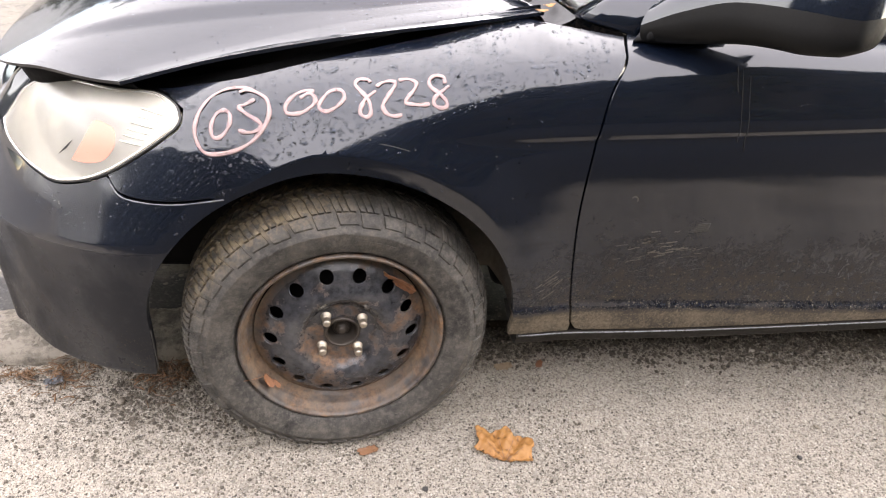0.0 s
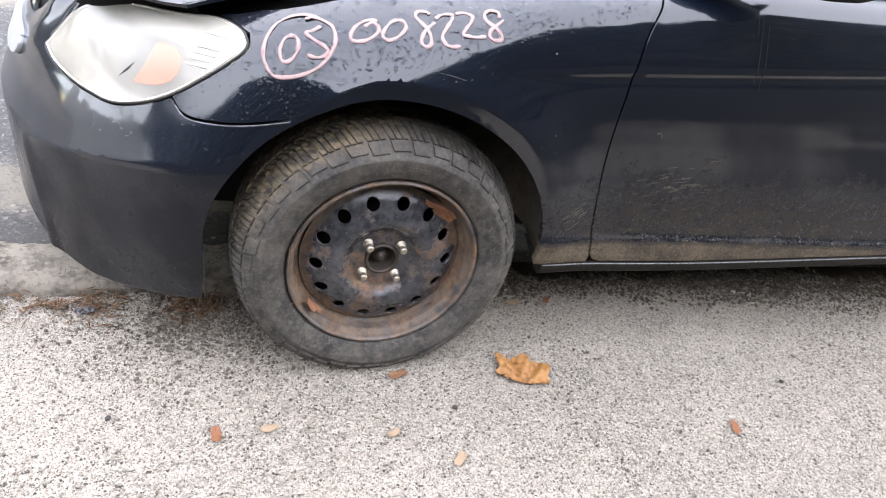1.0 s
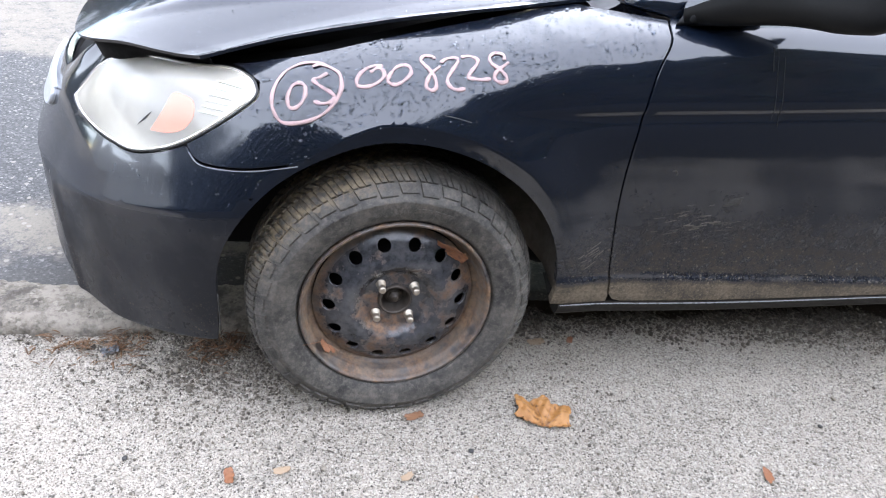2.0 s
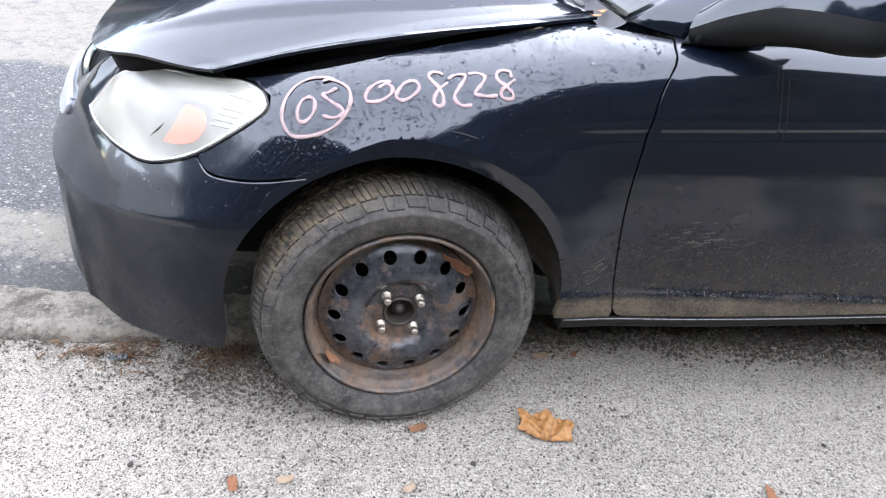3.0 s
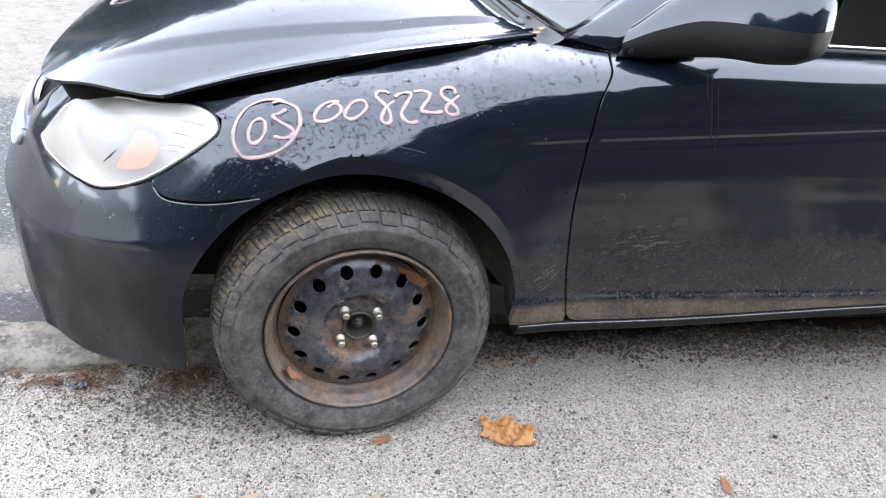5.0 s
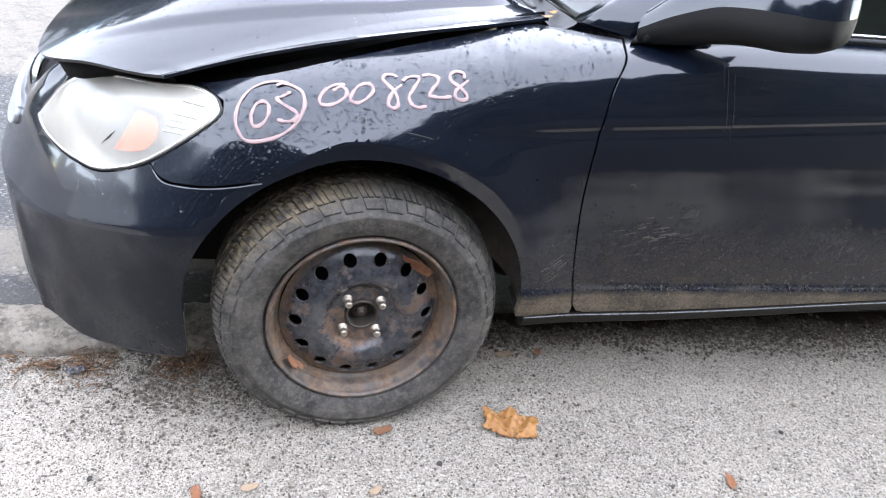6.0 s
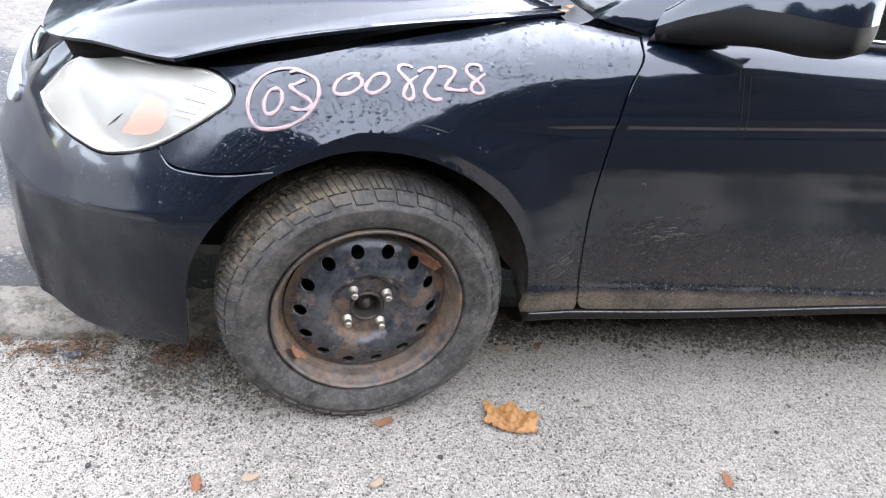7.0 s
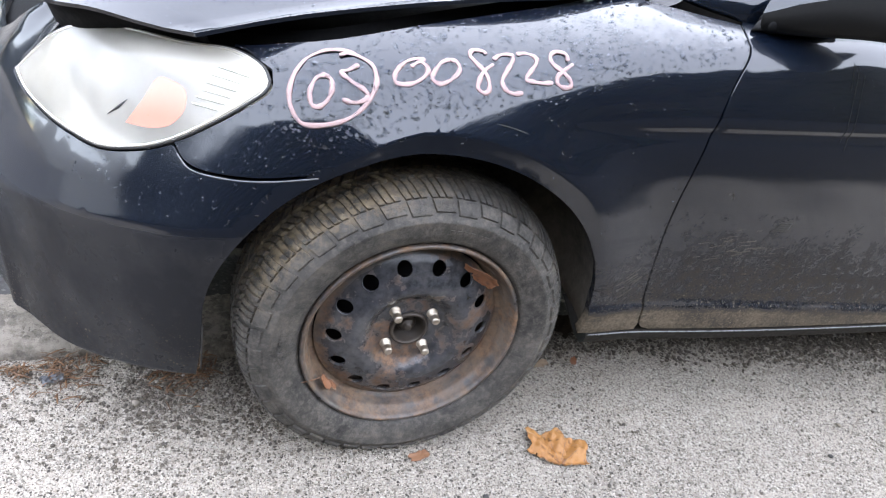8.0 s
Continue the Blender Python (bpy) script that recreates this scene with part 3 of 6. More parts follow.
def shell(name, surface, normal, outer, material, parent, label="", holes=(), step=0.02, fold=0.012, thin=0.0, extra=()):
    """A sheet of a surface within an outline, with its edges folded inwards so that gaps show depth."""
    v, f, rings = flat_mesh(outer, holes, step, extra)
    P, N = surface(v[:, 0], v[:, 1]), normal(v[:, 0], v[:, 1])
    if thin:
        P = P + N * thin
    # triangles face the way of the normals
    tri = P[f]
    flip = (np.cross(tri[:, 1] - tri[:, 0], tri[:, 2] - tri[:, 0]) * N[f[:, 0]]).sum(1) < 0
    f[flip] = f[flip][:, ::-1]
    verts, norms, faces = [*P], [*N], [tuple(q) for q in f]
    for ring in rings:
        lp = np.array(ring)
        tang = P[np.roll(lp, -1)] - P[np.roll(lp, 1)]
        out = np.cross(tang, N[lp])
        out /= np.linalg.norm(out, axis=1, keepdims=True) + 1e-12
        mid = P[lp].mean(0)
        if ((P[lp] - mid) * out).sum() < 0:
            out = -out
        if ring is not rings[0]:
            out = -out
        k = len(verts)
        n = len(lp)
        verts += [*(P[lp])] + [*(P[lp] - N[lp] * fold * 0.3 + out * 0.0008)] + [*(P[lp] - N[lp] * fold)]
        norms += [*(N[lp] * 0.8 + out * 0.6)] + [*out] + [*out]
        for r in (0, 1):
            for i in range(n):
                a, b = k + r * n + i, k + r * n + (i + 1) % n
                q = (a, b, b + n, a + n)
                pa, pb, pc = verts[q[0]], verts[q[1]], verts[q[2]]
                if np.dot(np.cross(pb - pa, pc - pa), out[i]) < 0:
                    q = q[::-1]
                faces.append(q)
    return raw(name, verts, faces, material, parent, label, True, norms)


def lathe(profile, n=96, closed=False):
    """Turns (radius, y) round the y axis. Returns a bmesh."""
    bm = bmesh.new()
    rings = []
    for r, y in profile:
        rings.append([bm.verts.new((r * math.cos(2 * math.pi * i / n), y, r * math.sin(2 * math.pi * i / n))) for i in range(n)])
    pairs = list(zip(rings, rings[1:])) + ([(rings[-1], rings[0])] if closed else [])
    for a, b in pairs:
        for i in range(n):
            bm.faces.new((a[i], a[(i + 1) % n], b[(i + 1) % n], b[i]))
    bmesh.ops.recalc_face_normals(bm, faces=bm.faces)
    return bm


def tube(points, radius, sides=6, flat=1.0, up=None):
    """A round (or flattened) strand along 3D points, with rounded ends. Returns verts and faces."""
    p = [np.array(q, float) for q in points]
    verts, faces = [], []
    for i, q in enumerate(p):
        d = p[min(i + 1, len(p) - 1)] - p[max(i - 1, 0)]
        d /= np.linalg.norm(d) + 1e-12
        n = np.array(up[i] if up is not None else (0, 0, 1), float)
        a = np.cross(d, n)
        a /= np.linalg.norm(a) + 1e-12
        b = np.cross(a, d)
        r = radius[i] if hasattr(radius, "__len__") else radius
        if i in (0, len(p) - 1):
            r = r * 0.6
        for k in range(sides):
            w = 2 * math.pi * k / sides
            verts.append(q + a * r * math.cos(w) + b * r * flat * math.sin(w))
    for i in range(len(p) - 1):
        for k in range(sides):
            a, b = i * sides + k, i * sides + (k + 1) % sides
            faces.append((a, b, b + sides, a + sides))
    faces.append(tuple(range(sides))[::-1])
    faces.append(tuple(range((len(p) - 1) * sides, len(p) * sides)))
    return verts, faces


def grid_mesh(name, P, material, parent=None, label="", thick=0.0, smooth=True):
    """A sheet from a grid of points P[i][j], given thickness below it."""
    P = np.asarray(P, float)
    a, b = P.shape[:2]
    bm = bmesh.new()
    vs = [[bm.verts.new(P[i, j]) for j in range(b)] for i in range(a)]
    for i in range(a - 1):
        for j in range(b - 1):
            bm.faces.new((vs[i][j], vs[i + 1][j], vs[i + 1][j + 1], vs[i][j + 1]))
    bm.normal_update()
    ob = part(name, bm, material, parent, label, smooth)
    if thick:
        s = ob.modifiers.new("thickness", "SOLIDIFY")
        s.thickness, s.offset = abs(thick), -1 if thick > 0 else 1
    return ob


def box(size, at=(0, 0, 0), bevel=0.004, seg=2):
    bm = bmesh.new()
    bmesh.ops.create_cube(bm, size=1, matrix=Matrix.Translation(at) @ Matrix.Diagonal((*size, 1)))
    if bevel:
        bmesh.ops.bevel(bm, geom=bm.edges[:], offset=bevel, segments=seg, affect="EDGES", profile=0.5)
    return bm


# ---------- ground, kerb and road ----------
def wavy_sheet(name, x0, x1, y0, y1, z, material, lift=0.0, skirt=0.0):
    """A sheet that is fine near the car and coarse far off."""
    def cuts(a, b):
        c = sorted({a, b, *[v for v in (-60, -25, -10, -5, -3) if a < v < b], *[v for v in (60, 25, 10, 5, 3) if a < v < b],
                    *[round(-2 + 0.05 * i, 3) for i in range(81) if a < -2 + 0.05 * i < b]})
        return np.array(c)
    xs, ys = cuts(x0, x1), cuts(y0, y1)
    P = np.zeros((len(xs), len(ys), 3))
    for i, x in enumerate(xs):
        for j, y in enumerate(ys):
            near = max(0.0, 1 - max(abs(x), abs(y)) / 3)
            P[i, j] = (x, y, z + lift * near * (noise.noise(Vector((x * 2.3, y * 2.3, 3.1))) - 0.2))
    return grid_mesh(name, P, material, None, "", skirt)


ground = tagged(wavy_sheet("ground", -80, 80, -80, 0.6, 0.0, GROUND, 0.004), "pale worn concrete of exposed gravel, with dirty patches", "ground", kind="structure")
road = tagged(wavy_sheet("road", -80, 80, 0.37, 80, 0.03, ASPHALT, 0.006, 0.04), "worn grey asphalt road with pale silt bands", "road", kind="structure")


def build_kerb():
    xs = np.concatenate([[-40, -15, -6, -3], np.arange(-2, 0.02, 0.008)])
    prof = [(0.226, -0.05), (0.228, 0.008), (0.234, 0.020), (0.246, 0.031), (0.268, 0.037), (0.30, 0.040), (0.35, 0.039), (0.385, 0.036), (0.40, 0.022), (0.40, -0.05)]
    P = np.zeros((len(xs), len(prof), 3))
    for i, x in enumerate(xs):
        for j, (y, z) in enumerate(prof):
            e = noise.noise(Vector((x * 6, j * 0.9, 0.3))) * 0.016 + noise.noise(Vector((x * 25, j * 2.0, 5.3))) * 0.008 + noise.noise(Vector((x * 70, j * 3.0, 9.3))) * 0.005
            P[i, j] = (x, y + (e if j < 5 else e * 0.5), z + (e * 0.6 if 0 < j < 9 else 0))
    return tagged(grid_mesh("kerb", P, KERB), "low worn concrete kerb with crumbled edge", "kerb", kind="structure")


kerb = build_kerb()

# ---------- the car ----------
car = thing("car", pose(0, 0, 0), "black car with bare rusty steel wheel, hazy headlight and muddy door", "car")
ax, az, ar = ARCH


def arch_line(a0, a1, n=28, r=None):
    """Points of the wheel arch's edge from the angle a0 to a1 (degrees from +x)."""
    return [(ax + (r or ar) * math.cos(radians(a)), az + (r or ar) * math.sin(radians(a))) for a in np.linspace(a0, a1, n)]


sill_z = spline([0.3, 0.5, 1.3, 2.2], [0.282, 0.278, 0.314, 0.35])
GAPW = 0.0025  # half a panel gap

# the lines between the panels, in (u, z)
lamp_low = rounded([(-0.272, 0.701), (-0.276, 0.692), (-0.290, 0.679), (-0.35, 0.634), (-0.41, 0.596), (-0.474, 0.569), (-0.551, 0.549), (-0.657, 0.545), (-0.758, 0.551), (-0.838, 0.561)])
lamp_top = rounded([(-0.838, 0.561), (-0.81, 0.60), (-0.735, 0.655), (-0.667, 0.685), (-0.548, 0.701), (-0.402, 0.708), (-0.325, 0.7125), (-0.296, 0.7125), (-0.280, 0.7095), (-0.272, 0.701)])
top_line = [(u, float(seam_z(u)) - 0.001) for u in np.linspace(-0.335, 0.32, 30)]
door_front = rounded([(0.457, 0.866), (0.424, 0.804), (0.413, 0.707), (0.419, 0.593), (0.437, 0.466), (0.460, 0.331), (0.468, 0.302)])
bump_seam = rounded([(-0.41, 0.596), (-0.374, 0.574), (-0.294, 0.582), (-0.206, 0.603)])


def shift(line, du, dz):
    return [(p[0] + du, p[1] + dz) for p in line]


def crease_rows(u0, u1, step=0.02):
    """Rows of points along the two pressed lines, so that their edges stay crisp."""
    us, fine = np.arange(u0, u1, step), np.arange(u0, u1, 0.009)
    rows = [(u, float(crease_z(u)) + d) for d in (-0.05, -0.040, 0.024) for u in us]
    rows += [(u, float(crease_z(u)) + d) for d in (-0.030, -0.022, -0.017, -0.012, -0.007, -0.002, 0.003, 0.008, 0.014) for u in fine]
    return rows + [(u, z) for z in (0.336, 0.342, 0.346, 0.352, 0.358, 0.363, 0.37) for u in fine]


def arch_rows():
    """Rings of points along the pressed lip of the wheel opening."""
    rows = []
    for a in np.arange(8, 130, 1.6):
        w = 0.031 * min(1, max(0, (a - 12) / 40)) * min(1, max(0, (128 - a) / 30))
        for r in (ar + w * 0.5, ar + w - 0.002, ar + w + 0.001, ar + w + 0.005, ar + w + 0.012):
            if w > 0.006:
                rows.append((ax + r * math.cos(radians(a)), az + r * math.sin(radians(a))))
    return rows


# fender: hood line, cowl, door gap, sill, arch, bumper seam, lamp edge
a_end = math.degrees(math.atan2(0.603 - az, -0.206 - ax))
fender_outline = dense(
    top_line + [(0.38, 0.867), (0.462, 0.871)] + shift(door_front, -GAPW, 0) + [(0.468 - GAPW, 0.283), (0.36, 0.283), (0.348, 0.284)]
    + arch_line(-4, a_end, 40) + shift(bump_seam[::-1], 0, GAPW)[1:]
    + shift([p for p in lamp_low if p[0] > -0.402][::-1], 0.003, -0.001) + [(-0.271, 0.712), (-0.312, 0.717)], 0.012)
fender = shell("fender", skin, skin_normal, fender_outline, PAINT, car, "black front fender beaded with rain", step=0.018, fold=0.02, extra=crease_rows(-0.1, 0.46) + arch_rows())

# front bumper: from the arch round to the nose and on to the middle
bumper_outline = dense(
    shift(bump_seam, 0, -GAPW)[::-1][:-1] + shift([p for p in lamp_low if p[0] <= -0.402], 0, -0.004)
    + shift([p for p in lamp_top if p[0] < -0.735], -0.006, 0.004) + [(-0.745, 0.682), (-0.80, 0.700), (-0.875, 0.668), (-0.935, 0.622), (-0.97, 0.592), (-1.02, 0.565), (-1.35, 0.55)]
    + [(-1.35, 0.18), (-0.85, 0.168), (-0.72, 0.162), (-0.6, 0.163), (-0.494, 0.174), (-0.417, 0.178), (-0.360, 0.176), (-0.352, 0.25)]
    + [p for p in arch_line(176, a_end, 26)], 0.014)
bumper = shell("front_bumper", skin, skin_normal, bumper_outline, PAINT, car, "black painted bumper, dusty along its lower half", step=0.022, fold=0.018,
               extra=[(u, 0.480 + 0.23 * float(np.clip(u + 0.45, -0.35, 0.17)) + d) for d in (-0.03, -0.016, -0.007, -0.002, 0.003, 0.008, 0.013, 0.02, 0.032, 0.048) for u in np.arange(-1.3, -0.36, 0.018)] + [(-0.775 - 0.25 * (z - 0.3) + d, z) for d in (-0.04, -0.025, -0.014, -0.006, 0.002, 0.01, 0.02, 0.033) for z in np.arange(0.17, 0.395, 0.016)])


# front door: skin below the window line
belt = [(u, float(seam_z(u)) - 0.004) for u in np.linspace(1.52, 0.56, 24)]
door_edge = [(1.56, 0.34), (1.585, 0.42), (1.585, 0.9)]
door_outline = dense(
    belt + [(0.470, 0.873)] + shift(door_front, GAPW, 0) + [(0.480, 0.290), (0.50, 0.2835)]
    + [(u, float(sill_z(u)) + 0.006) for u in np.linspace(0.55, 1.5, 12)] + door_edge, 0.016)
door = shell("front_door", skin, skin_normal, door_outline, PAINT, car, "black door with scuffs and dried mud", step=0.024, fold=0.02, extra=crease_rows(0.44, 1.57))


# rocker: a strip that stands a little proud, with a bright top edge
def build_rocker():
    P = []
    for u in np.linspace(0.352, 2.3, 80):
        s = float(sill_z(u))
        y = float(skin(u, s)[1])
        P.append([(u, y + dy, s + dz) for dy, dz in ((0.03, 0.002), (0.002, 0.002), (-0.004, 0.0), (-0.006, -0.003), (-0.005, -0.008), (-0.002, -0.020), (0.005, -0.028), (0.03, -0.030), (0.12, 0.0))])
    sill = grid_mesh("rocker_panel", P, SILL, car, "dusty black sill strip")
    # highlight along the sill's upper edge, drawn as a thin pale strand
    line = []
    for u in np.linspace(0.356, 2.28, 90):
        s = float(sill_z(u))
        line.append((u, float(skin(u, s)[1]) - 0.0045, s + 0.0005))
    v, f = tube(line, 0.0014, 6)
    raw("worn_edge", v, f, EDGE_PALE, sill, "pale line along the upper edge, a painted highlight")


build_rocker()


# dark inner body behind the panel gaps
def inner(u, z):
    return skin(u, z) - skin_normal(u, z) * 0.03


cavity_outline = dense([(-1.35, 0.66), (-1.35, 0.2), (-0.42, 0.2)] + arch_line(178, 0, 30, ar + 0.012) + [(0.36, 0.27), (1.58, 0.3), (1.58, 0.88), (0.47, 0.84), (0.3, 0.82), (-0.2, 0.72), (-0.4, 0.68), (-0.8, 0.68)], 0.03)
shell("inner_body", inner, skin_normal, cavity_outline, GAP, car, "dark metal behind the panels", step=0.05, fold=0.004)


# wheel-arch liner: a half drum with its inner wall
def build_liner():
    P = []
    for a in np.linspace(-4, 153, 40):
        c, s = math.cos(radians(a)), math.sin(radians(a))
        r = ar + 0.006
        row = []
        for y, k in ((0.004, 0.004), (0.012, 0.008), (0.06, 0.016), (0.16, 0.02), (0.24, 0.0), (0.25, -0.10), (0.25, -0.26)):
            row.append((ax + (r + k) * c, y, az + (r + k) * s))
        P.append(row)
    return grid_mesh("arch_liner", P, LINER, car, "black plastic arch liner, paler low behind the wheel", 0.003)


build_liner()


# ---------- the wheel ----------
def build_wheel():
    w = new("front_wheel")
    w.empty_display_size = 0.05
    w.parent = car
    w.matrix_basis = WHEEL
    n = 112
    sit = -0.2832  # the tyre stands flat on the ground
    bm = lathe([(0.184, 0.026), (0.193, 0.012), (0.1975, 0.002), (0.2025, -0.004), (0.206, -0.0085), (0.2095, -0.0095), (0.215, -0.013), (0.228, -0.0175), (0.242, -0.019),
                (0.2465, -0.0205), (0.250, -0.0205), (0.2535, -0.0175), (0.264, -0.013), (0.276, -0.004), (0.285, 0.008), (0.2915, 0.024),
                (0.2955, 0.05), (0.297, 0.085), (0.296, 0.12), (0.29, 0.15), (0.27, 0.175), (0.23, 0.185), (0.19, 0.15)], n)
    for v in bm.verts:
        v.co.z = max(v.co.z, sit)
    tyre = part("tyre", bm, RUBBER, w, "dusty black tyre with worn tread")
    # shoulder blocks and tread ribs
    verts, faces = [], []
    rnd = random.Random(3)

    def block(a0, a1, prof, skew=0.0, lift=0.006):
        k = len(verts)
        m = len(prof)
        for a, inset_ in ((a0, 0), (a1, 0), (a0 + 0.004, 1), (a1 - 0.004, 1)):
            for j, (r, y) in enumerate(prof):
                t = a + skew * j / (m - 1)
                rr = r + (lift if inset_ else -0.002)
                verts.append((rr * math.cos(t), y - (0.0022 if inset_ and y < 0.02 else 0), rr * math.sin(t)))
        for j in range(m - 1):
            lo0, lo1, hi0, hi1 = k + j, k + m + j, k + 2 * m + j, k + 3 * m + j
            faces.extend([(hi0, hi1, hi1 + 1, hi0 + 1), (lo0, hi0, hi0 + 1, lo0 + 1), (hi1, lo1, lo1 + 1, hi1 + 1)])
        for j, s in ((0, 1), (m - 1, -1)):
            q = (k + j, k + m + j, k + 3 * m + j, k + 2 * m + j)
            faces.append(q if s > 0 else q[::-1])

    cuts = 42
    wdt = 2 * math.pi / cuts
    for i in range(cuts):
        a = wdt * i
        # shoulder lug: a rounded pad on the sidewall and three bars over the edge
        foot = [(0.2595, -0.0150)] if i % 2 else []
        block(a, a + wdt * 0.84, foot + [(0.264, -0.0130), (0.2695, -0.0092), (0.2745, -0.0050), (0.2790, -0.0005)], 0.02, 0.0026)
        for k in (0.0, 0.29, 0.58):
            block(a + 0.022 + wdt * k, a + 0.022 + wdt * (k + 0.245), [(0.2808, 0.0020), (0.2862, 0.0105), (0.292, 0.025), (0.2945, 0.038)], 0.04, 0.0032)
        for k in (0.03, 0.35, 0.67):
            block(a + 0.05 + wdt * k, a + 0.05 + wdt * (k + 0.26), [(0.2955, 0.042), (0.2965, 0.063)], 0.05, 0.005)
        for k in (0.0, 0.5):
            block(a + wdt * k, a + wdt * (k + 0.43), [(0.297, 0.069), (0.297, 0.092)], -0.04, 0.006)
            block(a + wdt * k, a + wdt * (k + 0.43), [(0.297, 0.098), (0.296, 0.121)], 0.04, 0.006)
            block(a + wdt * k, a + wdt * (k + 0.41), [(0.296, 0.127), (0.292, 0.145), (0.285, 0.158)], 0.04, 0.006)
    verts = [(q[0], q[1], max(q[2], sit)) for q in verts]
    raw("tread", verts, faces, RUBBER, w, "worn tread blocks", False)
    # raised marks on the sidewall that cannot be read
    for a0, cnt in ((1.20, 6), (3.0, 5), (5.0, 7)):
        for i in range(cnt):
            a = a0 + i * 0.055
            v8 = [(r * math.cos(a + da), -0.0155 - 0.0032 * (r - 0.224) / 0.011 - 0.0013 * up, r * math.sin(a + da)) for r in (0.224, 0.235) for da in (0, 0.034) for up in (0, 1)]
            raw("sidewall_mark", v8, [(1, 3, 7, 5), (0, 1, 5, 4), (2, 6, 7, 3), (0, 2, 3, 1), (4, 5, 7, 6)], RUBBER, w, "", False)
    # rim: flange, bead seat, well
    part("rim", lathe([(0.183, 0.03), (0.194, 0.014), (0.1972, 0.004), (0.1985, -0.004), (0.1968, -0.0088), (0.1938, -0.0098), (0.191, -0.0075), (0.189, -0.001), (0.1875, 0.007),
                       (0.1835, 0.013), (0.1812, 0.020), (0.180, 0.032), (0.176, 0.039), (0.170, 0.043), (0.1675, 0.05), (0.166, 0.075), (0.166, 0.13)], 128), RIM, w, "rusted rim flange and barrel")
    # pressed disc with its fourteen vent holes
    prof = spline([0.0, 0.028, 0.034, 0.062, 0.068, 0.080, 0.094, 0.104, 0.116, 0.138, 0.152, 0.168], [0.030, 0.030, 0.0265, 0.0265, 0.0245, 0.012, 0.0045, 0.005, 0.009, 0.0172, 0.026, 0.038])

    def disc(x, z):
        return np.stack([x, prof(np.hypot(x, z)), z], -1)

    def disc_n(x, z):
        r = np.hypot(x, z) + 1e-9
        s = (prof(r + 0.001) - prof(r - 0.001)) / 0.002
        nn = np.stack([s * x / r, -np.ones_like(r), s * z / r], -1)
        return nn / np.linalg.norm(nn, axis=-1, keepdims=True)

    ring = lambda r, m, cx=0, cz=0: [(cx + r * math.cos(2 * math.pi * i / m), cz + r * math.sin(2 * math.pi * i / m)) for i in range(m)]
    holes = [ring(0.032, 40)]
    for i in range(14):
        a = HOLE_TURN + 2 * math.pi * i / 14
        holes.append(ring(0.0138, 20, 0.138 * math.cos(a), 0.138 * math.sin(a)))
    shell("wheel_disc", disc, disc_n, ring(0.168, 120), RIM, w, "black painted steel disc, patched with rust", holes, 0.0075, 0.006)
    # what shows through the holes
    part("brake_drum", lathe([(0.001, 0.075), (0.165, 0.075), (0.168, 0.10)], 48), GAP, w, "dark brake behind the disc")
    hub = part("hub", lathe([(0.036, 0.030), (0.036, 0.024), (0.0345, 0.0215), (0.032, 0.0205), (0.030, 0.0215), (0.029, 0.025), (0.0285, 0.050), (0.018, 0.052), (0.0175, 0.040), (0.0155, 0.038), (0.001, 0.038)], 40), HUB, w, "rusty hub bore with a worn rim")
    part("axle_nut", lathe([(0.014, 0.042), (0.014, 0.034), (0.0125, 0.032), (0.0085, 0.0315), (0.008, 0.027), (0.0065, 0.0255), (0.001, 0.0255)], 6), HUB, hub, "dark axle nut")
    stud = None
    for i in range(4):
        a = STUD_TURN + math.pi / 2 * i
        c = (0.05 * math.cos(a), 0, 0.05 * math.sin(a))
        if stud is None:
            sp = [(0.0105, 0.028), (0.0105, 0.026), (0.0095, 0.0255), (0.0088, 0.0255), (0.0088, 0.016), (0.0080, 0.0152), (0.0076, 0.0148)]
            for k in range(3):
                sp += [(0.0072, 0.0145 - 0.004 * k), (0.0078, 0.0125 - 0.004 * k)]
            sp += [(0.0072, 0.002), (0.0062, 0.0), (0.001, 0.0)]
            stud = part("lug_stud", lathe(sp, 18), STUD, w, "bright threaded stud")
            stud.location = c
        else:
            o = new("lug_stud", stud.data)
            o.parent, o.location = w, c
            o["label"] = "bright threaded stud"
    return w


WHEEL = pose(0.0004, -0.0136, 0.2848, -3.07, 0, 3.94)
HOLE_TURN, STUD_TURN = radians(103.7), radians(39.5)
wheel = build_wheel()


def more_wheel(name, m):
    w = new(name)
    w.parent, w.matrix_basis = car, m
    for o in wheel.children:
        k = new(o.name.split(".")[0], o.data)
        k.parent, k.matrix_basis = w, o.matrix_basis
        if "label" in o:
            k["label"] = o["label"]
    w["label"] = "black steel wheel with a worn tyre"


more_wheel("rear_wheel", pose(2.62, 0.03, 0.2965))
more_wheel("rear_wheel", pose(2.62, 1.63, 0.2965, 0, 0, 180))
more_wheel("front_wheel", pose(0.0, 1.63, 0.2965, 0, 0, 180))


# ---------- hood ----------
HOOD_EDGE = rounded([(-0.374, 0.112, 0.735), (-0.22, 0.136, 0.777), (0.0, 0.156, 0.824), (0.2, 0.176, 0.856), (0.345, 0.205, 0.876)], 10)
HOOD_NOSE = rounded([(-0.374, 0.112, 0.735), (-0.446, 0.138, 0.737), (-0.51, 0.168, 0.734), (-0.565, 0.195, 0.724), (-0.603, 0.235, 0.717), (-0.628, 0.30, 0.713), (-0.65, 0.44, 0.711), (-0.662, 0.62, 0.71), (-0.666, 0.83, 0.71)], 8)
MIDDLE = 0.83  # the car's middle line


HOOD_FINE = 130  # columns over the hood's outer part
HOOD_COLUMNS = HOOD_FINE + 40


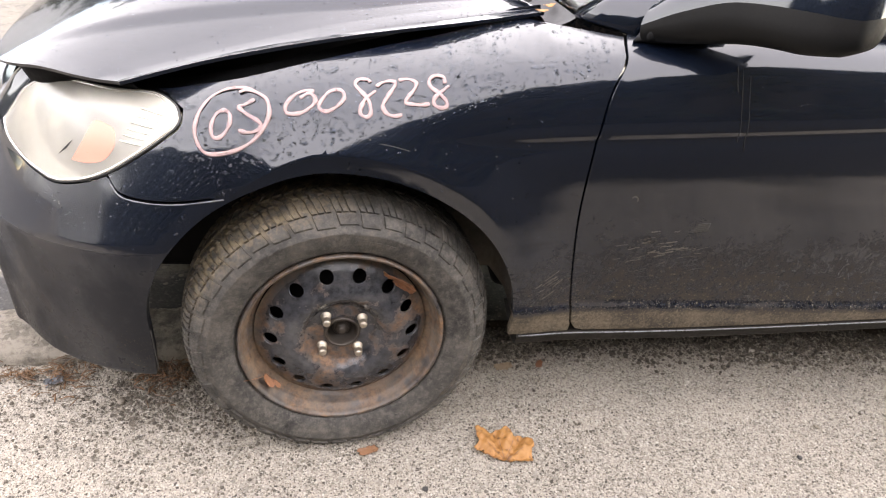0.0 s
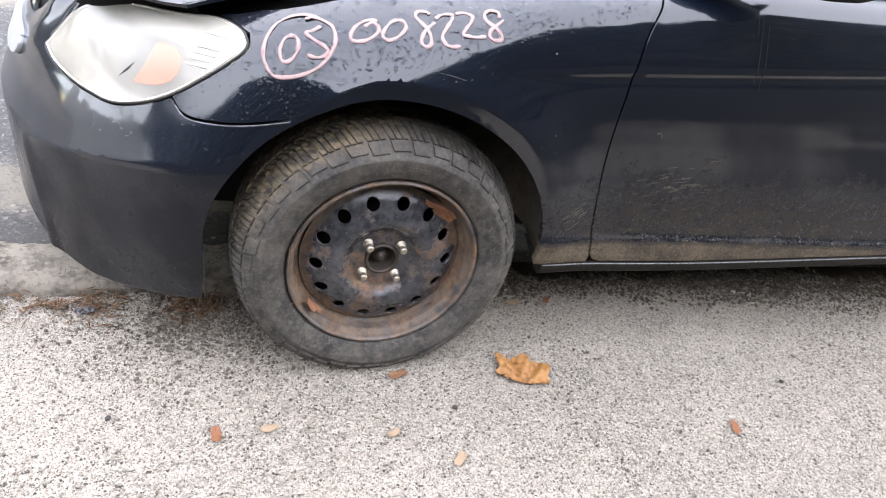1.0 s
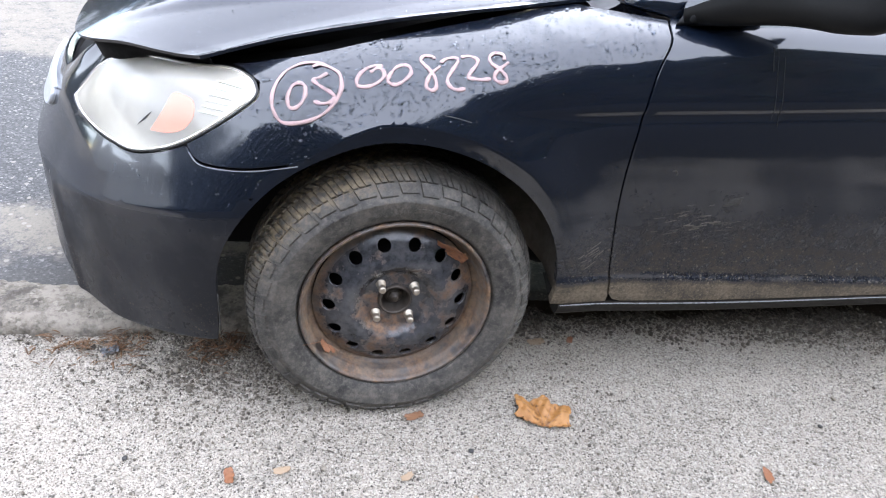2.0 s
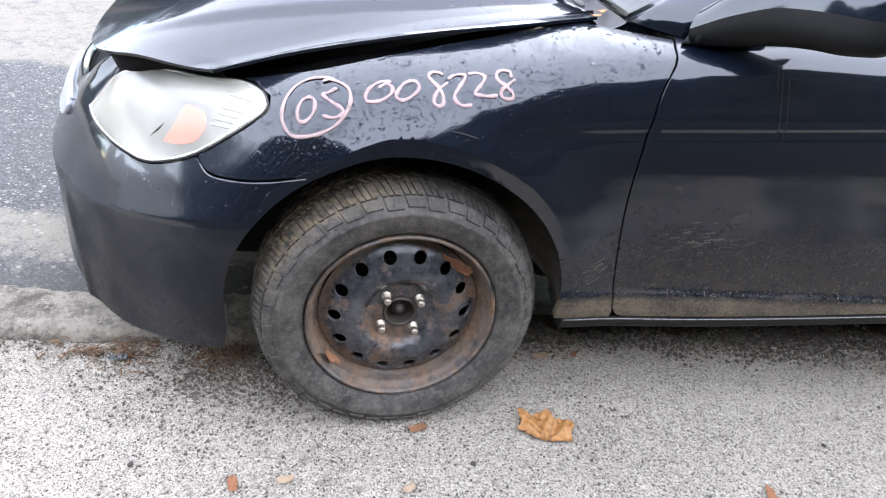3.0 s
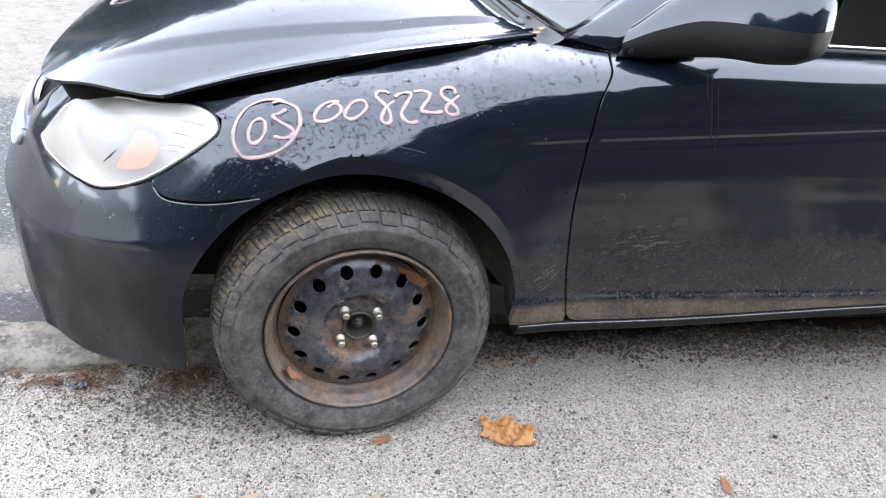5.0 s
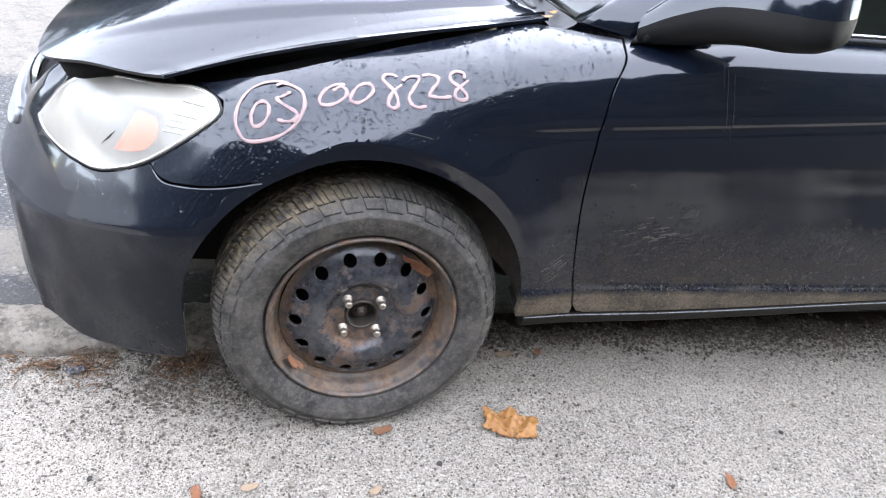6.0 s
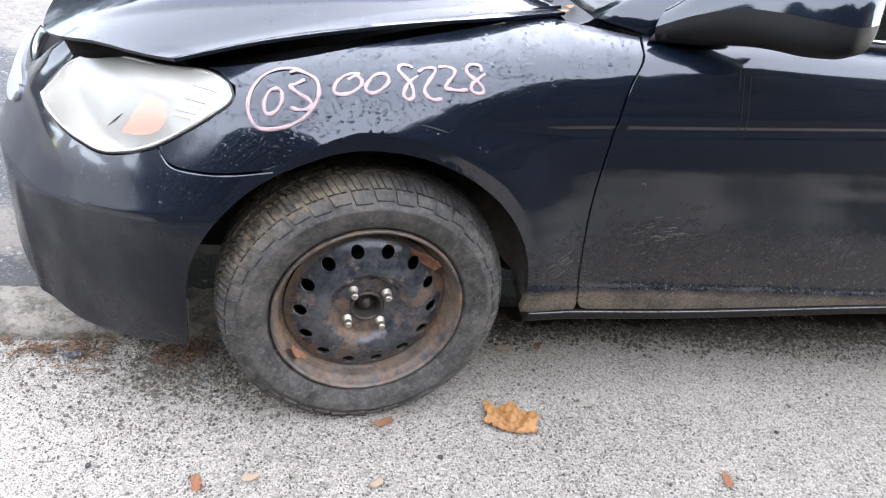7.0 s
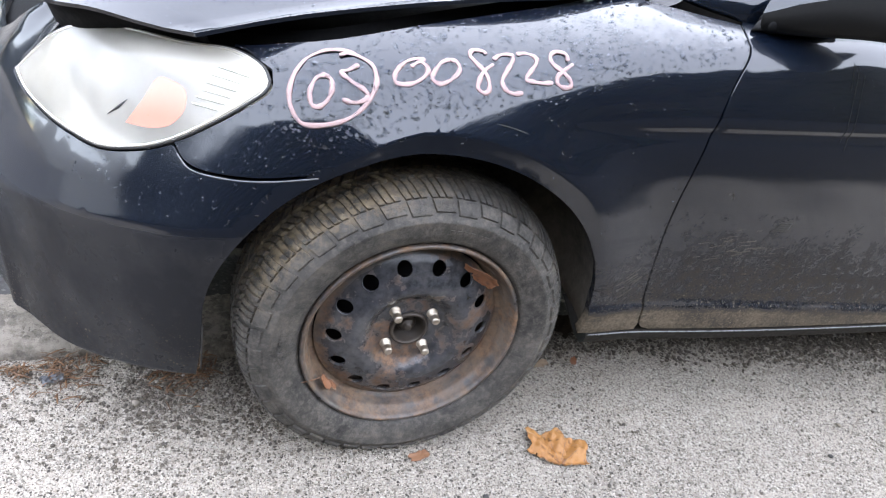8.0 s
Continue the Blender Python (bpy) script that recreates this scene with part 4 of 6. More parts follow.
def build_hood():
    edge, nose = np.array(HOOD_EDGE), np.array(HOOD_NOSE)
    L = np.linspace(0, 1, 60)
    W = np.concatenate([np.linspace(0, 0.4, HOOD_FINE), np.linspace(0.4, 1, 41)[1:]])
    te, tn = np.linspace(0, 1, len(edge)), np.linspace(0, 1, len(nose))
    P = []
    for a in L:
        e = np.array([np.interp(a, te, edge[:, k]) for k in range(3)])
        row = []
        for b in W:
            q = np.array([np.interp(b, tn, nose[:, k]) for k in range(3)])
            rear = np.array([0.345 - 0.16 * (1 - (1 - b) ** 2), 0.205 + (MIDDLE - 0.205) * b, 0.876 + 0.052 * (1 - (1 - b) ** 2)])
            f = a ** 0.9
            x = q[0] + (rear[0] - q[0]) * f
            y0, y1 = q[1], rear[1]
            y = y0 + (y1 - y0) * (f ** 0.8)
            # height: the side edge, a shoulder ridge, the crown
            side = e[2]
            nosez = q[2] + (rear[2] - q[2]) * (1 - (1 - f) ** 1.9)
            g = 1 - (1 - min(1, b * 1.6)) ** 2
            z = side * (1 - g) + (nosez + 0.012 * math.sin(math.pi * f)) * g
            if b == 0:
                x, y, z = e
            else:
                k = max(0, 1 - b * 7)
                k = k * k
                x, y = x * (1 - k) + e[0] * k, y * (1 - k) + (e[1] + (y - y0) * 0.3) * k if f > 0.05 else y
            # a pressed step runs back from the nose, along the car
            s = min(1, max(0, (y - 0.240 - 0.16 * max(0, x - 0.03)) / 0.020))
            z += 0.0095 * (s - 0.5) * min(1, max(0, (0.31 - x) / 0.08)) * min(1, max(0, x + 0.60) * 5) * min(1, b * 12) * min(1, max(0, 1 - (b - 0.3) / 0.5))
            row.append((x, y, z))
        P.append(row)
    P = np.array(P)
    right = P[:, ::-1].copy()
    right[:, :, 1] = 2 * MIDDLE - right[:, :, 1]
    full = np.concatenate([P, right[:, 1:]], 1)
    ob = grid_mesh("hood", full, PAINT, car, "black hood standing slightly open at the front", 0.006)
    crisp = ob.modifiers.new("crisp_edge", "EDGE_SPLIT")
    crisp.split_angle = radians(40)
    return full


HOOD = build_hood()


# ---------- headlight ----------
def lamp_surface(off):
    return lambda u, z: skin(u, z) + skin_normal(u, z) * off


def ring_scaled(line, k):
    p = np.array(line)
    c = p.mean(0)
    return [tuple(q) for q in c + (p - c) * k]


def build_lamp():
    loop = lamp_low + lamp_top[1:-1]
    lamp = new("headlight")
    lamp.empty_display_size = 0.05
    lamp.parent = car
    lamp["label"] = "headlight with a hazy yellowed cover and amber reflector"
    lens_loop = dense(ring_scaled(loop, 0.985), 0.012)
    shell("lens", lamp_surface(0.003), skin_normal, lens_loop, LENS, lamp, "hazy clear cover", step=0.02, fold=0.02)
    back = dense(ring_scaled(loop, 0.97), 0.014)
    def bowl(u, z):
        c = np.array(loop).mean(0)
        r = np.hypot((u - c[0]) / 0.26, (z - c[1]) / 0.085)
        return skin(u, z) - skin_normal(u, z) * (0.018 + 0.035 * np.clip(1 - r * r, 0, 1))[..., None]
    shell("reflector_housing", bowl, skin_normal, back, HOUSING, lamp, "silvered reflector housing", step=0.016, fold=0.03)
    amber = dense(rounded([(-0.495, 0.597), (-0.45, 0.603), (-0.414, 0.616), (-0.395, 0.641), (-0.401, 0.661), (-0.425, 0.666), (-0.454, 0.664), (-0.470, 0.635)], 4), 0.008)
    shell("amber_reflector", lamp_surface(0.0034), skin_normal, amber, AMBER, lamp, "faded amber reflector", step=0.012, fold=0.008)
    # ribs at the rear end of the cover
    for i in range(6):
        z = 0.652 + 0.0085 * i
        pts = [skin(u, z + 0.05 * (u + 0.33)) + skin_normal(u, z) * 0.0030 for u in np.linspace(-0.385 + 0.006 * i, -0.342 + 0.008 * i, 8)]
        v, f = tube(pts, 0.0017, 6)
        raw("lens_rib", v, f, RIB, lamp, "greenish moulded rib")
    # dark seal round the cover
    edge = dense(ring_scaled(loop, 0.995), 0.012)
    pts = [skin(*p) + skin_normal(*p) * 0.0005 for p in edge + edge[:2]]
    v, f = tube(pts, 0.0024, 6)
    raw("lamp_seal", v, f, RUBBER_SEAL, lamp, "black seal round the cover")
    # moulded lip just inside the cover's edge
    lip = dense(ring_scaled(loop, 0.962), 0.008)
    pts = [skin(*p) + skin_normal(*p) * 0.0022 for p in lip + lip[:2]]
    v, f = tube(pts, 0.0022, 8)
    raw("lens_lip", v, f, LENS, lamp, "hazy moulded lip")
    # a dark crack in the cover
    v, f = tube([skin(u, z) + skin_normal(u, z) * 0.0035 for u, z in ((-0.535, 0.596), (-0.515, 0.612), (-0.50, 0.626))], [0.0006, 0.0022, 0.0006], 6, 0.2, [skin_normal(-0.5, 0.62)] * 3)
    raw("cover_crack", v, f, RUBBER_SEAL, lamp, "dark chip in the cover")
    return lamp


lamp = build_lamp()


shell("grille_surround", lambda u, z: skin(u, z) - skin_normal(u, z) * 0.035, skin_normal, dense([(-1.35, 0.50), (-1.0, 0.50), (-0.9, 0.53), (-0.80, 0.60), (-0.74, 0.66), (-0.80, 0.70), (-1.35, 0.70)], 0.02), BLACK_PLASTIC, car, "black plastic grille surround", step=0.03)


# strip for the bumper's ledge; the sky it reflects is painted pale
def ledge_surface(u, z):
    return skin(u, z) + skin_normal(u, z) * 0.009


def bracket_surface(u, z):
    return skin(u, z) - skin_normal(u, z) * (0.002 + 0.006 * np.sin(u * 150 + 1) * np.sin(z * 170))[..., None]


shell("grille_trim", ledge_surface, skin_normal, dense(rounded([(-1.30, 0.478), (-1.10, 0.480), (-1.0, 0.487), (-0.965, 0.500), (-0.955, 0.515), (-0.965, 0.530), (-1.0, 0.538), (-1.30, 0.540)], 4), 0.012), LEDGE_PALE, car, "pale bumper ledge beside the headlight, sky reflection in its colour", step=0.014, fold=0.02)
shell("lamp_bracket", bracket_surface, skin_normal, dense([(-0.83, 0.690), (-0.82, 0.708), (-0.775, 0.716), (-0.715, 0.712), (-0.69, 0.700), (-0.725, 0.688), (-0.765, 0.690)], 0.006), ROCKER, car, "glossy crumpled black bracket above the headlight", step=0.006, fold=0.008)


# dark slam panel between hood, lamp and bumper
def build_slam():
    P = []
    n = np.array(HOOD_NOSE)
    for k in np.linspace(0, 1, 30):
        q = np.array([np.interp(k, np.linspace(0, 1, len(n)), n[:, j]) for j in range(3)])
        P.append([(q[0] + 0.012, q[1] + 0.02, q[2] - 0.010), (q[0] + 0.02, q[1] + 0.035, q[2] - 0.03), (q[0] + 0.03, q[1] + 0.05, q[2] - 0.07), (q[0] + 0.12, q[1] + 0.10, q[2] - 0.08)])
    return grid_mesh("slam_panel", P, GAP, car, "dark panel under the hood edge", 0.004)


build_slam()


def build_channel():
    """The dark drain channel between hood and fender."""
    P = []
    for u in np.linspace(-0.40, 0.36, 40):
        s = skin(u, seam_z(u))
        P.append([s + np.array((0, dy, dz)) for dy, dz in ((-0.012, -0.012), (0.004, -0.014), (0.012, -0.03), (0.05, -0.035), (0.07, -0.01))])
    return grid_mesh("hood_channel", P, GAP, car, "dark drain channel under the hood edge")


build_channel()


# ---------- windscreen, cowl, pillar, window, roof ----------
SCREEN_LOW = rounded([(0.405, 0.196, 0.876), (0.33, 0.36, 0.906), (0.27, 0.58, 0.926), (0.25, 0.83, 0.932)], 8)
SCREEN_TOP = rounded([(1.12, 0.315, 1.345), (1.07, 0.45, 1.375), (1.04, 0.64, 1.39), (1.03, 0.83, 1.395)], 8)


def mirrored(P):
    P = np.asarray(P, float)
    R = P[:, ::-1].copy()
    R[..., 1] = 2 * MIDDLE - R[..., 1]
    return np.concatenate([P, R[:, 1:]], 1)


lo_, hi_ = np.array(SCREEN_LOW), np.array(SCREEN_TOP)
rows = []
for k in np.linspace(0, 1, 16):
    r = lo_ * (1 - k) + hi_ * k
    r = r + np.array((-0.03, 0, 0.05)) * math.sin(math.pi * k) * 0.6
    rows.append(r)
screen = grid_mesh("windscreen", mirrored(rows), WET_GLASS, car, "wet slanted windscreen", 0.004)
screen.visible_shadow = False
# cowl: black plastic strip between hood and screen
rear_edge = HOOD[-1, :HOOD_COLUMNS]
rows = []
for k, dz in ((0.0, -0.012), (0.15, -0.022), (0.5, -0.022), (0.85, -0.010), (1.0, -0.002)):
    t = np.linspace(0, 1, HOOD_COLUMNS)
    s = np.stack([np.interp(t, np.linspace(0, 1, len(lo_)), lo_[:, j]) for j in range(3)], 1)
    rows.append(rear_edge * (1 - k) + s * k + np.array((0, 0, dz)))
grid_mesh("cowl", mirrored(rows), COWL, car, "grey-black plastic cowl strewn with leaf scraps")


def pillar_at(k):
    """Cross-section of the pillar at k of its length: from screen edge to window edge."""
    low = [np.array(q) for q in ((0.400, 0.190, 0.874), (0.412, 0.168, 0.8735), (0.435, 0.148, 0.8725), (0.462, 0.128, 0.872), (0.486, 0.112, 0.868), (0.49, 0.12, 0.855))]
    high = [np.array(q) for q in ((1.11, 0.325, 1.345), (1.12, 0.305, 1.346), (1.135, 0.29, 1.342), (1.15, 0.28, 1.335), (1.165, 0.275, 1.325), (1.165, 0.285, 1.315))]
    return [a * (1 - k) + b * k + np.array((-0.005, -0.006, 0.010)) * math.sin(math.pi * k) for a, b in zip(low, high)]


grid_mesh("roof_pillar", [pillar_at(k) for k in np.linspace(0, 1, 14)], PAINT, car, "slanted black roof pillar", 0.01)
trim = [pillar_at(k)[0] + np.array((0.002, -0.002, 0.003)) for k in np.linspace(0, 1, 14)]
v, f = tube(trim, 0.0075, 8)
raw("screen_trim", v, f, MOULDING, car, "grey screen moulding")
# wiper arm resting at the foot of the screen
v, f = tube(rounded([(0.325, 0.245, 0.884), (0.295, 0.33, 0.903), (0.262, 0.46, 0.924), (0.238, 0.66, 0.942)], 6), 0.0105, 8, 0.45)
wiper = raw("wiper", v, f, COWL, car, "black wiper arm")
v, f = tube(rounded([(0.318, 0.262, 0.896), (0.29, 0.345, 0.914), (0.258, 0.47, 0.934), (0.236, 0.65, 0.95)], 6), 0.0035, 6)
raw("wiper_blade", v, f, RUBBER_SEAL, wiper, "black rubber blade")
# roof and rear, plain and closed
roof = [[(1.03 + 0.12 * (1 - b) ** 2, 0.31 + (MIDDLE - 0.31) * b, 1.345 + 0.05 * (1 - (1 - b) ** 2)) for b in np.linspace(0, 1, 10)],
        [(1.6, 0.27 + (MIDDLE - 0.27) * b, 1.36 + 0.055 * (1 - (1 - b) ** 2)) for b in np.linspace(0, 1, 10)],
        [(2.2, 0.29 + (MIDDLE - 0.29) * b, 1.32 + 0.05 * (1 - (1 - b) ** 2)) for b in np.linspace(0, 1, 10)],
        [(2.9, 0.22 + (MIDDLE - 0.22) * b, 1.02 + 0.03 * (1 - (1 - b) ** 2)) for b in np.linspace(0, 1, 10)],
        [(3.45, 0.2 + (MIDDLE - 0.2) * b, 0.98) for b in np.linspace(0, 1, 10)],
        [(3.5, 0.2 + (MIDDLE - 0.2) * b, 0.3) for b in np.linspace(0, 1, 10)]]
grid_mesh("roof_and_tail", mirrored(roof), PAINT, car, "", 0.01)
side = []
for u in np.linspace(1.59, 3.45, 30):
    side.append([skin(min(u, 1.6), z)[1] * np.array((0, 1, 0)) + np.array((u, 0.02 + 0.12 * max(0, u - 2.6) ** 2, z)) for z in np.linspace(0.33, 0.94, 10)] + [(u, 0.2, 1.0)])
quarter = grid_mesh("rear_quarter", side, PAINT, car, "", 0.004)
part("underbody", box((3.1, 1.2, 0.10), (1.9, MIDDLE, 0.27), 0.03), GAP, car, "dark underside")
# solid dark blocks, added to close the view through the hood gap
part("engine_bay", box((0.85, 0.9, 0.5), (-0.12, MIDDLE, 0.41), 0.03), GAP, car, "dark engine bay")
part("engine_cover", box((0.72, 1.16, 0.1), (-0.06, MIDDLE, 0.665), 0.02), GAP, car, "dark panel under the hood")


# side window with belt moulding
def window_surface(u, z):
    k = (z - 0.9) / 0.45
    return np.stack([u + 0 * z, 0.085 + 0.10 * k, z + 0 * u], -1)


def window_normal(u, z):
    n = np.array((0, -0.976, 0.217))
    return np.broadcast_to(n, (*np.shape(u), 3))


win = dense([(0.56, 0.893), (0.72, 0.905), (1.0, 0.915), (1.56, 0.928), (1.62, 1.30), (1.2, 1.33), (1.0, 1.22), (0.8, 1.08)], 0.05)
pane = shell("door_window", window_surface, window_normal, win, GLASS, door, "greenish tinted side window", step=0.08, fold=0.003)
pane.visible_shadow = False
pts = [skin(u, seam_z(u) - 0.004) + np.array((0, 0.004, 0.006)) for u in np.linspace(0.56, 1.58, 40)]
v, f = tube(pts, 0.007, 8, 0.8)
raw("belt_moulding", v, f, BLACK_PLASTIC, door, "black window weatherstrip")
pts = [skin(u, seam_z(u) - 0.004) + np.array((0, 0.016, 0.014)) for u in np.linspace(0.56, 1.58, 40)]
v, f = tube(pts, 0.004, 8, 0.8)
raw("glass_run", v, f, CHROME, door, "pale strip along the glass")
# cabin: dark seats and floor seen dimly through the glass
part("front_seat", box((0.16, 0.5, 0.75), (1.55, 0.5, 0.75), 0.05, 3), CLOTH, car, "dark seat")
part("dashboard", box((0.35, 1.2, 0.12), (0.75, MIDDLE, 0.85), 0.05, 3), BLACK_PLASTIC, car, "dark dashboard")
part("cabin_back", box((0.05, 1.2, 0.9), (2.2, MIDDLE, 0.75), 0.01), CLOTH, car, "dark cabin rear")


# ---------- door mirror ----------
def build_mirror():
    m = new("door_mirror")
    m.empty_display_size = 0.05
    m.parent = door
    m["label"] = "black door mirror on a sail-shaped foot"
    # loft: station centre, half width along the arm's cross direction, half height
    stations = [((0.520, 0.095, 0.905), 0.050, 0.040), ((0.57, 0.050, 0.945), 0.058, 0.066), ((0.625, -0.008, 0.979), 0.060, 0.080),
                ((0.668, -0.070, 0.990), 0.058, 0.080), ((0.700, -0.118, 0.993), 0.050, 0.070), ((0.712, -0.136, 0.993), 0.036, 0.056)]
    c = np.array([s[0] for s in stations])
    tt = np.array([0, 0.24, 0.5, 0.74, 0.93, 1.0])
    sm = [spline(tt, c[:, k]) for k in range(3)] + [spline(tt, [s[1] for s in stations]), spline(tt, [s[2] for s in stations])]
    n = 40

    def section(t, grow=1.0):
        q = np.array([float(sm[k](t)) for k in range(3)])
        hw, hh = float(sm[3](t)) * grow, float(sm[4](t)) * grow
        row = []
        for i in range(n + 1):
            w = 2 * math.pi * i / n
            ca, sa = math.cos(w), math.sin(w)
            e = (1.12 if sa > 0 else 0.75) - (0.30 if sa > 0 else 0.1) * min(1, max(0, (t - 0.35) / 0.4))
            dx, dz = hw * math.copysign(abs(ca) ** e, ca), hh * math.copysign(abs(sa) ** e, sa)
            dz *= 0.84 if sa < 0 else 1.02
            row.append(q + np.array((dx * 0.86 + 0.05 * dz, dx * 0.25 + 0.24 * dz, dz + dx * 0.12)))
        return row

    P = [section(t) for t in np.linspace(0, 1, 34)]
    for k, out in ((0.93, 0.004), (0.8, 0.007), (0.5, 0.009), (0.02, 0.010)):
        P.append([q + np.array((0.45 * out, -0.9 * out, 0)) for q in section(1.0, k)])
    P = np.array(P)
    grid_mesh("mirror_housing", P[:, :n // 2 + 1], PAINT, m, "black painted upper shell")
    grid_mesh("lower_cover", P[:, n // 2:], COVER, m, "matt black lower cover, specked with dirt")
    # foot plate on the door
    rows = [[(0.474, 0.090, 0.866), (0.54, 0.076, 0.880), (0.62, 0.066, 0.892)], [(0.486, 0.098, 0.880), (0.55, 0.086, 0.90), (0.635, 0.078, 0.91)],
            [(0.53, 0.104, 0.928), (0.58, 0.10, 0.94), (0.64, 0.096, 0.95)], [(0.585, 0.112, 0.985), (0.62, 0.108, 0.99), (0.66, 0.105, 0.99)], [(0.64, 0.135, 1.035), (0.66, 0.13, 1.035), (0.68, 0.128, 1.035)]]
    grid_mesh("mirror_foot", rows, BLACK_PLASTIC, m, "black plastic sail at the window corner", 0.012)
    # takes the cavity colour, which puts the mirror's shade into the gasket
    part("mirror_gasket", box((0.15, 0.04, 0.018), (0.562, 0.082, 0.886), 0.006), GAP, m, "black rubber gasket under the mirror")
    part("mirror_glass", box((0.006, 0.11, 0.07), (0.70, -0.04, 0.985), 0.003), CHROME, m, "silvered mirror glass")
    return m


build_mirror()


# rear side window and the post before it
rear_win = dense([(1.66, 0.93), (2.3, 0.945), (2.78, 0.965), (2.5, 1.12), (2.2, 1.27), (1.68, 1.31)], 0.05)
rear_pane = shell("rear_window", window_surface, window_normal, rear_win, GLASS, car, "greenish tinted side window", step=0.08, fold=0.003)
post = part("door_post", box((0.07, 0.02, 0.42), (0, 0, 0), 0.006), BLACK_PLASTIC, car, "black post between the side windows")
post.matrix_basis = pose(1.625, 0.135, 1.115, -12, 0, 0)


def other_side(ob, parent):
    """The same part on the car's far side, mirrored over its middle line."""
    o = new(ob.name.split(".")[0], ob.data)
    o.parent = parent
    if parent is car:
        o.matrix_basis = Matrix.Translation((0, 2 * MIDDLE, 0)) @ Matrix.Diagonal((1, -1, 1, 1)) @ ob.matrix_basis
    else:
        o.matrix_basis = ob.matrix_basis
    if "label" in ob:
        o["label"] = ob["label"]
    for m in ob.modifiers:
        if m.type == "SOLIDIFY":
            k = o.modifiers.new(m.name, "SOLIDIFY")
            k.thickness, k.offset = m.thickness, m.offset
    o.visible_shadow = ob.visible_shadow
    for k in ob.children:
        other_side(k, o)


for ob in (fender, bumper, door, lamp, quarter, rear_pane, post):
    other_side(ob, car)


# ---------- marks drawn on the car ----------
def marker(name, strokes, label, material=None, width=0.0034, surface=skin, normal=skin_normal):
    """Strokes in (u, z), laid on the skin as thin raised lines of paint."""
    verts, faces = [], []
    for s in strokes:
        line = np.array(rounded(s, 7))
        P, N = surface(line[:, 0], line[:, 1]), normal(line[:, 0], line[:, 1])
        k = np.linspace(0, 9, len(line))
        r = [width * (1 + 0.18 * math.sin(3.1 * a + len(line)) + 0.1 * math.sin(7.7 * a)) for a in k]
        v, f = tube(P + N * 0.0003, r, 6, 0.22, N)
        o = len(verts)
        verts += v
        faces += [tuple(i + o for i in q) for q in f]
    return raw(name, verts, faces, material or CHALK, car, label)


marker("drawn_circle", [[(-0.158, 0.75), (-0.179, 0.749), (-0.204, 0.743), (-0.227, 0.731), (-0.242, 0.714), (-0.247, 0.695), (-0.242, 0.679), (-0.229, 0.668), (-0.207, 0.67), (-0.181, 0.678), (-0.157, 0.691), (-0.139, 0.709), (-0.13, 0.728), (-0.134, 0.743), (-0.148, 0.748), (-0.166, 0.749), (-0.18, 0.745)]], "hand-drawn ring of pale pink paint marker")
marker("drawn_digit", [[(-0.201, 0.725), (-0.212, 0.72), (-0.22, 0.706), (-0.218, 0.693), (-0.209, 0.691), (-0.198, 0.699), (-0.191, 0.712), (-0.192, 0.722), (-0.201, 0.725), (-0.206, 0.723)]], "hand-drawn pale pink 0")
marker("drawn_digit", [[(-0.154, 0.742), (-0.168, 0.735), (-0.178, 0.731), (-0.165, 0.725), (-0.148, 0.719), (-0.142, 0.713), (-0.149, 0.706), (-0.164, 0.703), (-0.177, 0.705)]], "hand-drawn pale pink 5")
marker("drawn_digit", [[(-0.082, 0.751), (-0.073, 0.756), (-0.063, 0.76), (-0.076, 0.759), (-0.093, 0.752), (-0.104, 0.741), (-0.103, 0.732), (-0.088, 0.732), (-0.072, 0.738), (-0.059, 0.748), (-0.059, 0.755), (-0.068, 0.758)]], "hand-drawn pale pink 0")
marker("drawn_digit", [[(-0.025, 0.766), (-0.038, 0.761), (-0.049, 0.751), (-0.051, 0.743), (-0.039, 0.74), (-0.023, 0.748), (-0.012, 0.758), (-0.015, 0.765), (-0.026, 0.766)]], "hand-drawn pale pink 0")
marker("drawn_digit", [[(0.03, 0.778), (0.027, 0.78), (0.012, 0.779), (0.006, 0.774), (0.011, 0.77), (0.024, 0.762), (0.03, 0.753), (0.03, 0.743), (0.023, 0.739), (0.014, 0.743), (0.016, 0.752), (0.024, 0.762), (0.039, 0.771)]], "hand-drawn pale pink 8")
marker("drawn_digit", [[(0.04, 0.775), (0.05, 0.78), (0.066, 0.783), (0.07, 0.78), (0.059, 0.768), (0.05, 0.756), (0.055, 0.747), (0.067, 0.744), (0.081, 0.747)]], "hand-drawn pale pink 2")
marker("drawn_digit", [[(0.076, 0.785), (0.09, 0.788), (0.103, 0.787), (0.102, 0.781), (0.092, 0.771), (0.086, 0.763), (0.096, 0.762), (0.111, 0.763), (0.125, 0.766)]], "hand-drawn pale pink 2")
marker("drawn_digit", [[(0.149, 0.793), (0.148, 0.799), (0.134, 0.798), (0.125, 0.792), (0.127, 0.786), (0.141, 0.78), (0.151, 0.772), (0.15, 0.765), (0.14, 0.763), (0.131, 0.767), (0.133, 0.775), (0.143, 0.783), (0.156, 0.792)]], "hand-drawn pale pink 8")


def on_hood(x, y):
    """The hood's height and slope at a place."""
    d = (HOOD[..., 0] - x) ** 2 + (HOOD[..., 1] - y) ** 2
    near = np.argsort(d.ravel())[:4]
    w = 1 / (d.ravel()[near] + 1e-7)
    return np.array((x, y, float((HOOD[..., 2].ravel()[near] * w).sum() / w.sum()) + 0.0012))


def hood_mark(name, line, label):
    pts = [on_hood(x, y) for x, y in rounded(line, 6)]
    v, f = tube(pts, 0.004, 6, 0.3)
    raw(name, v, f, CHALK, car, label)


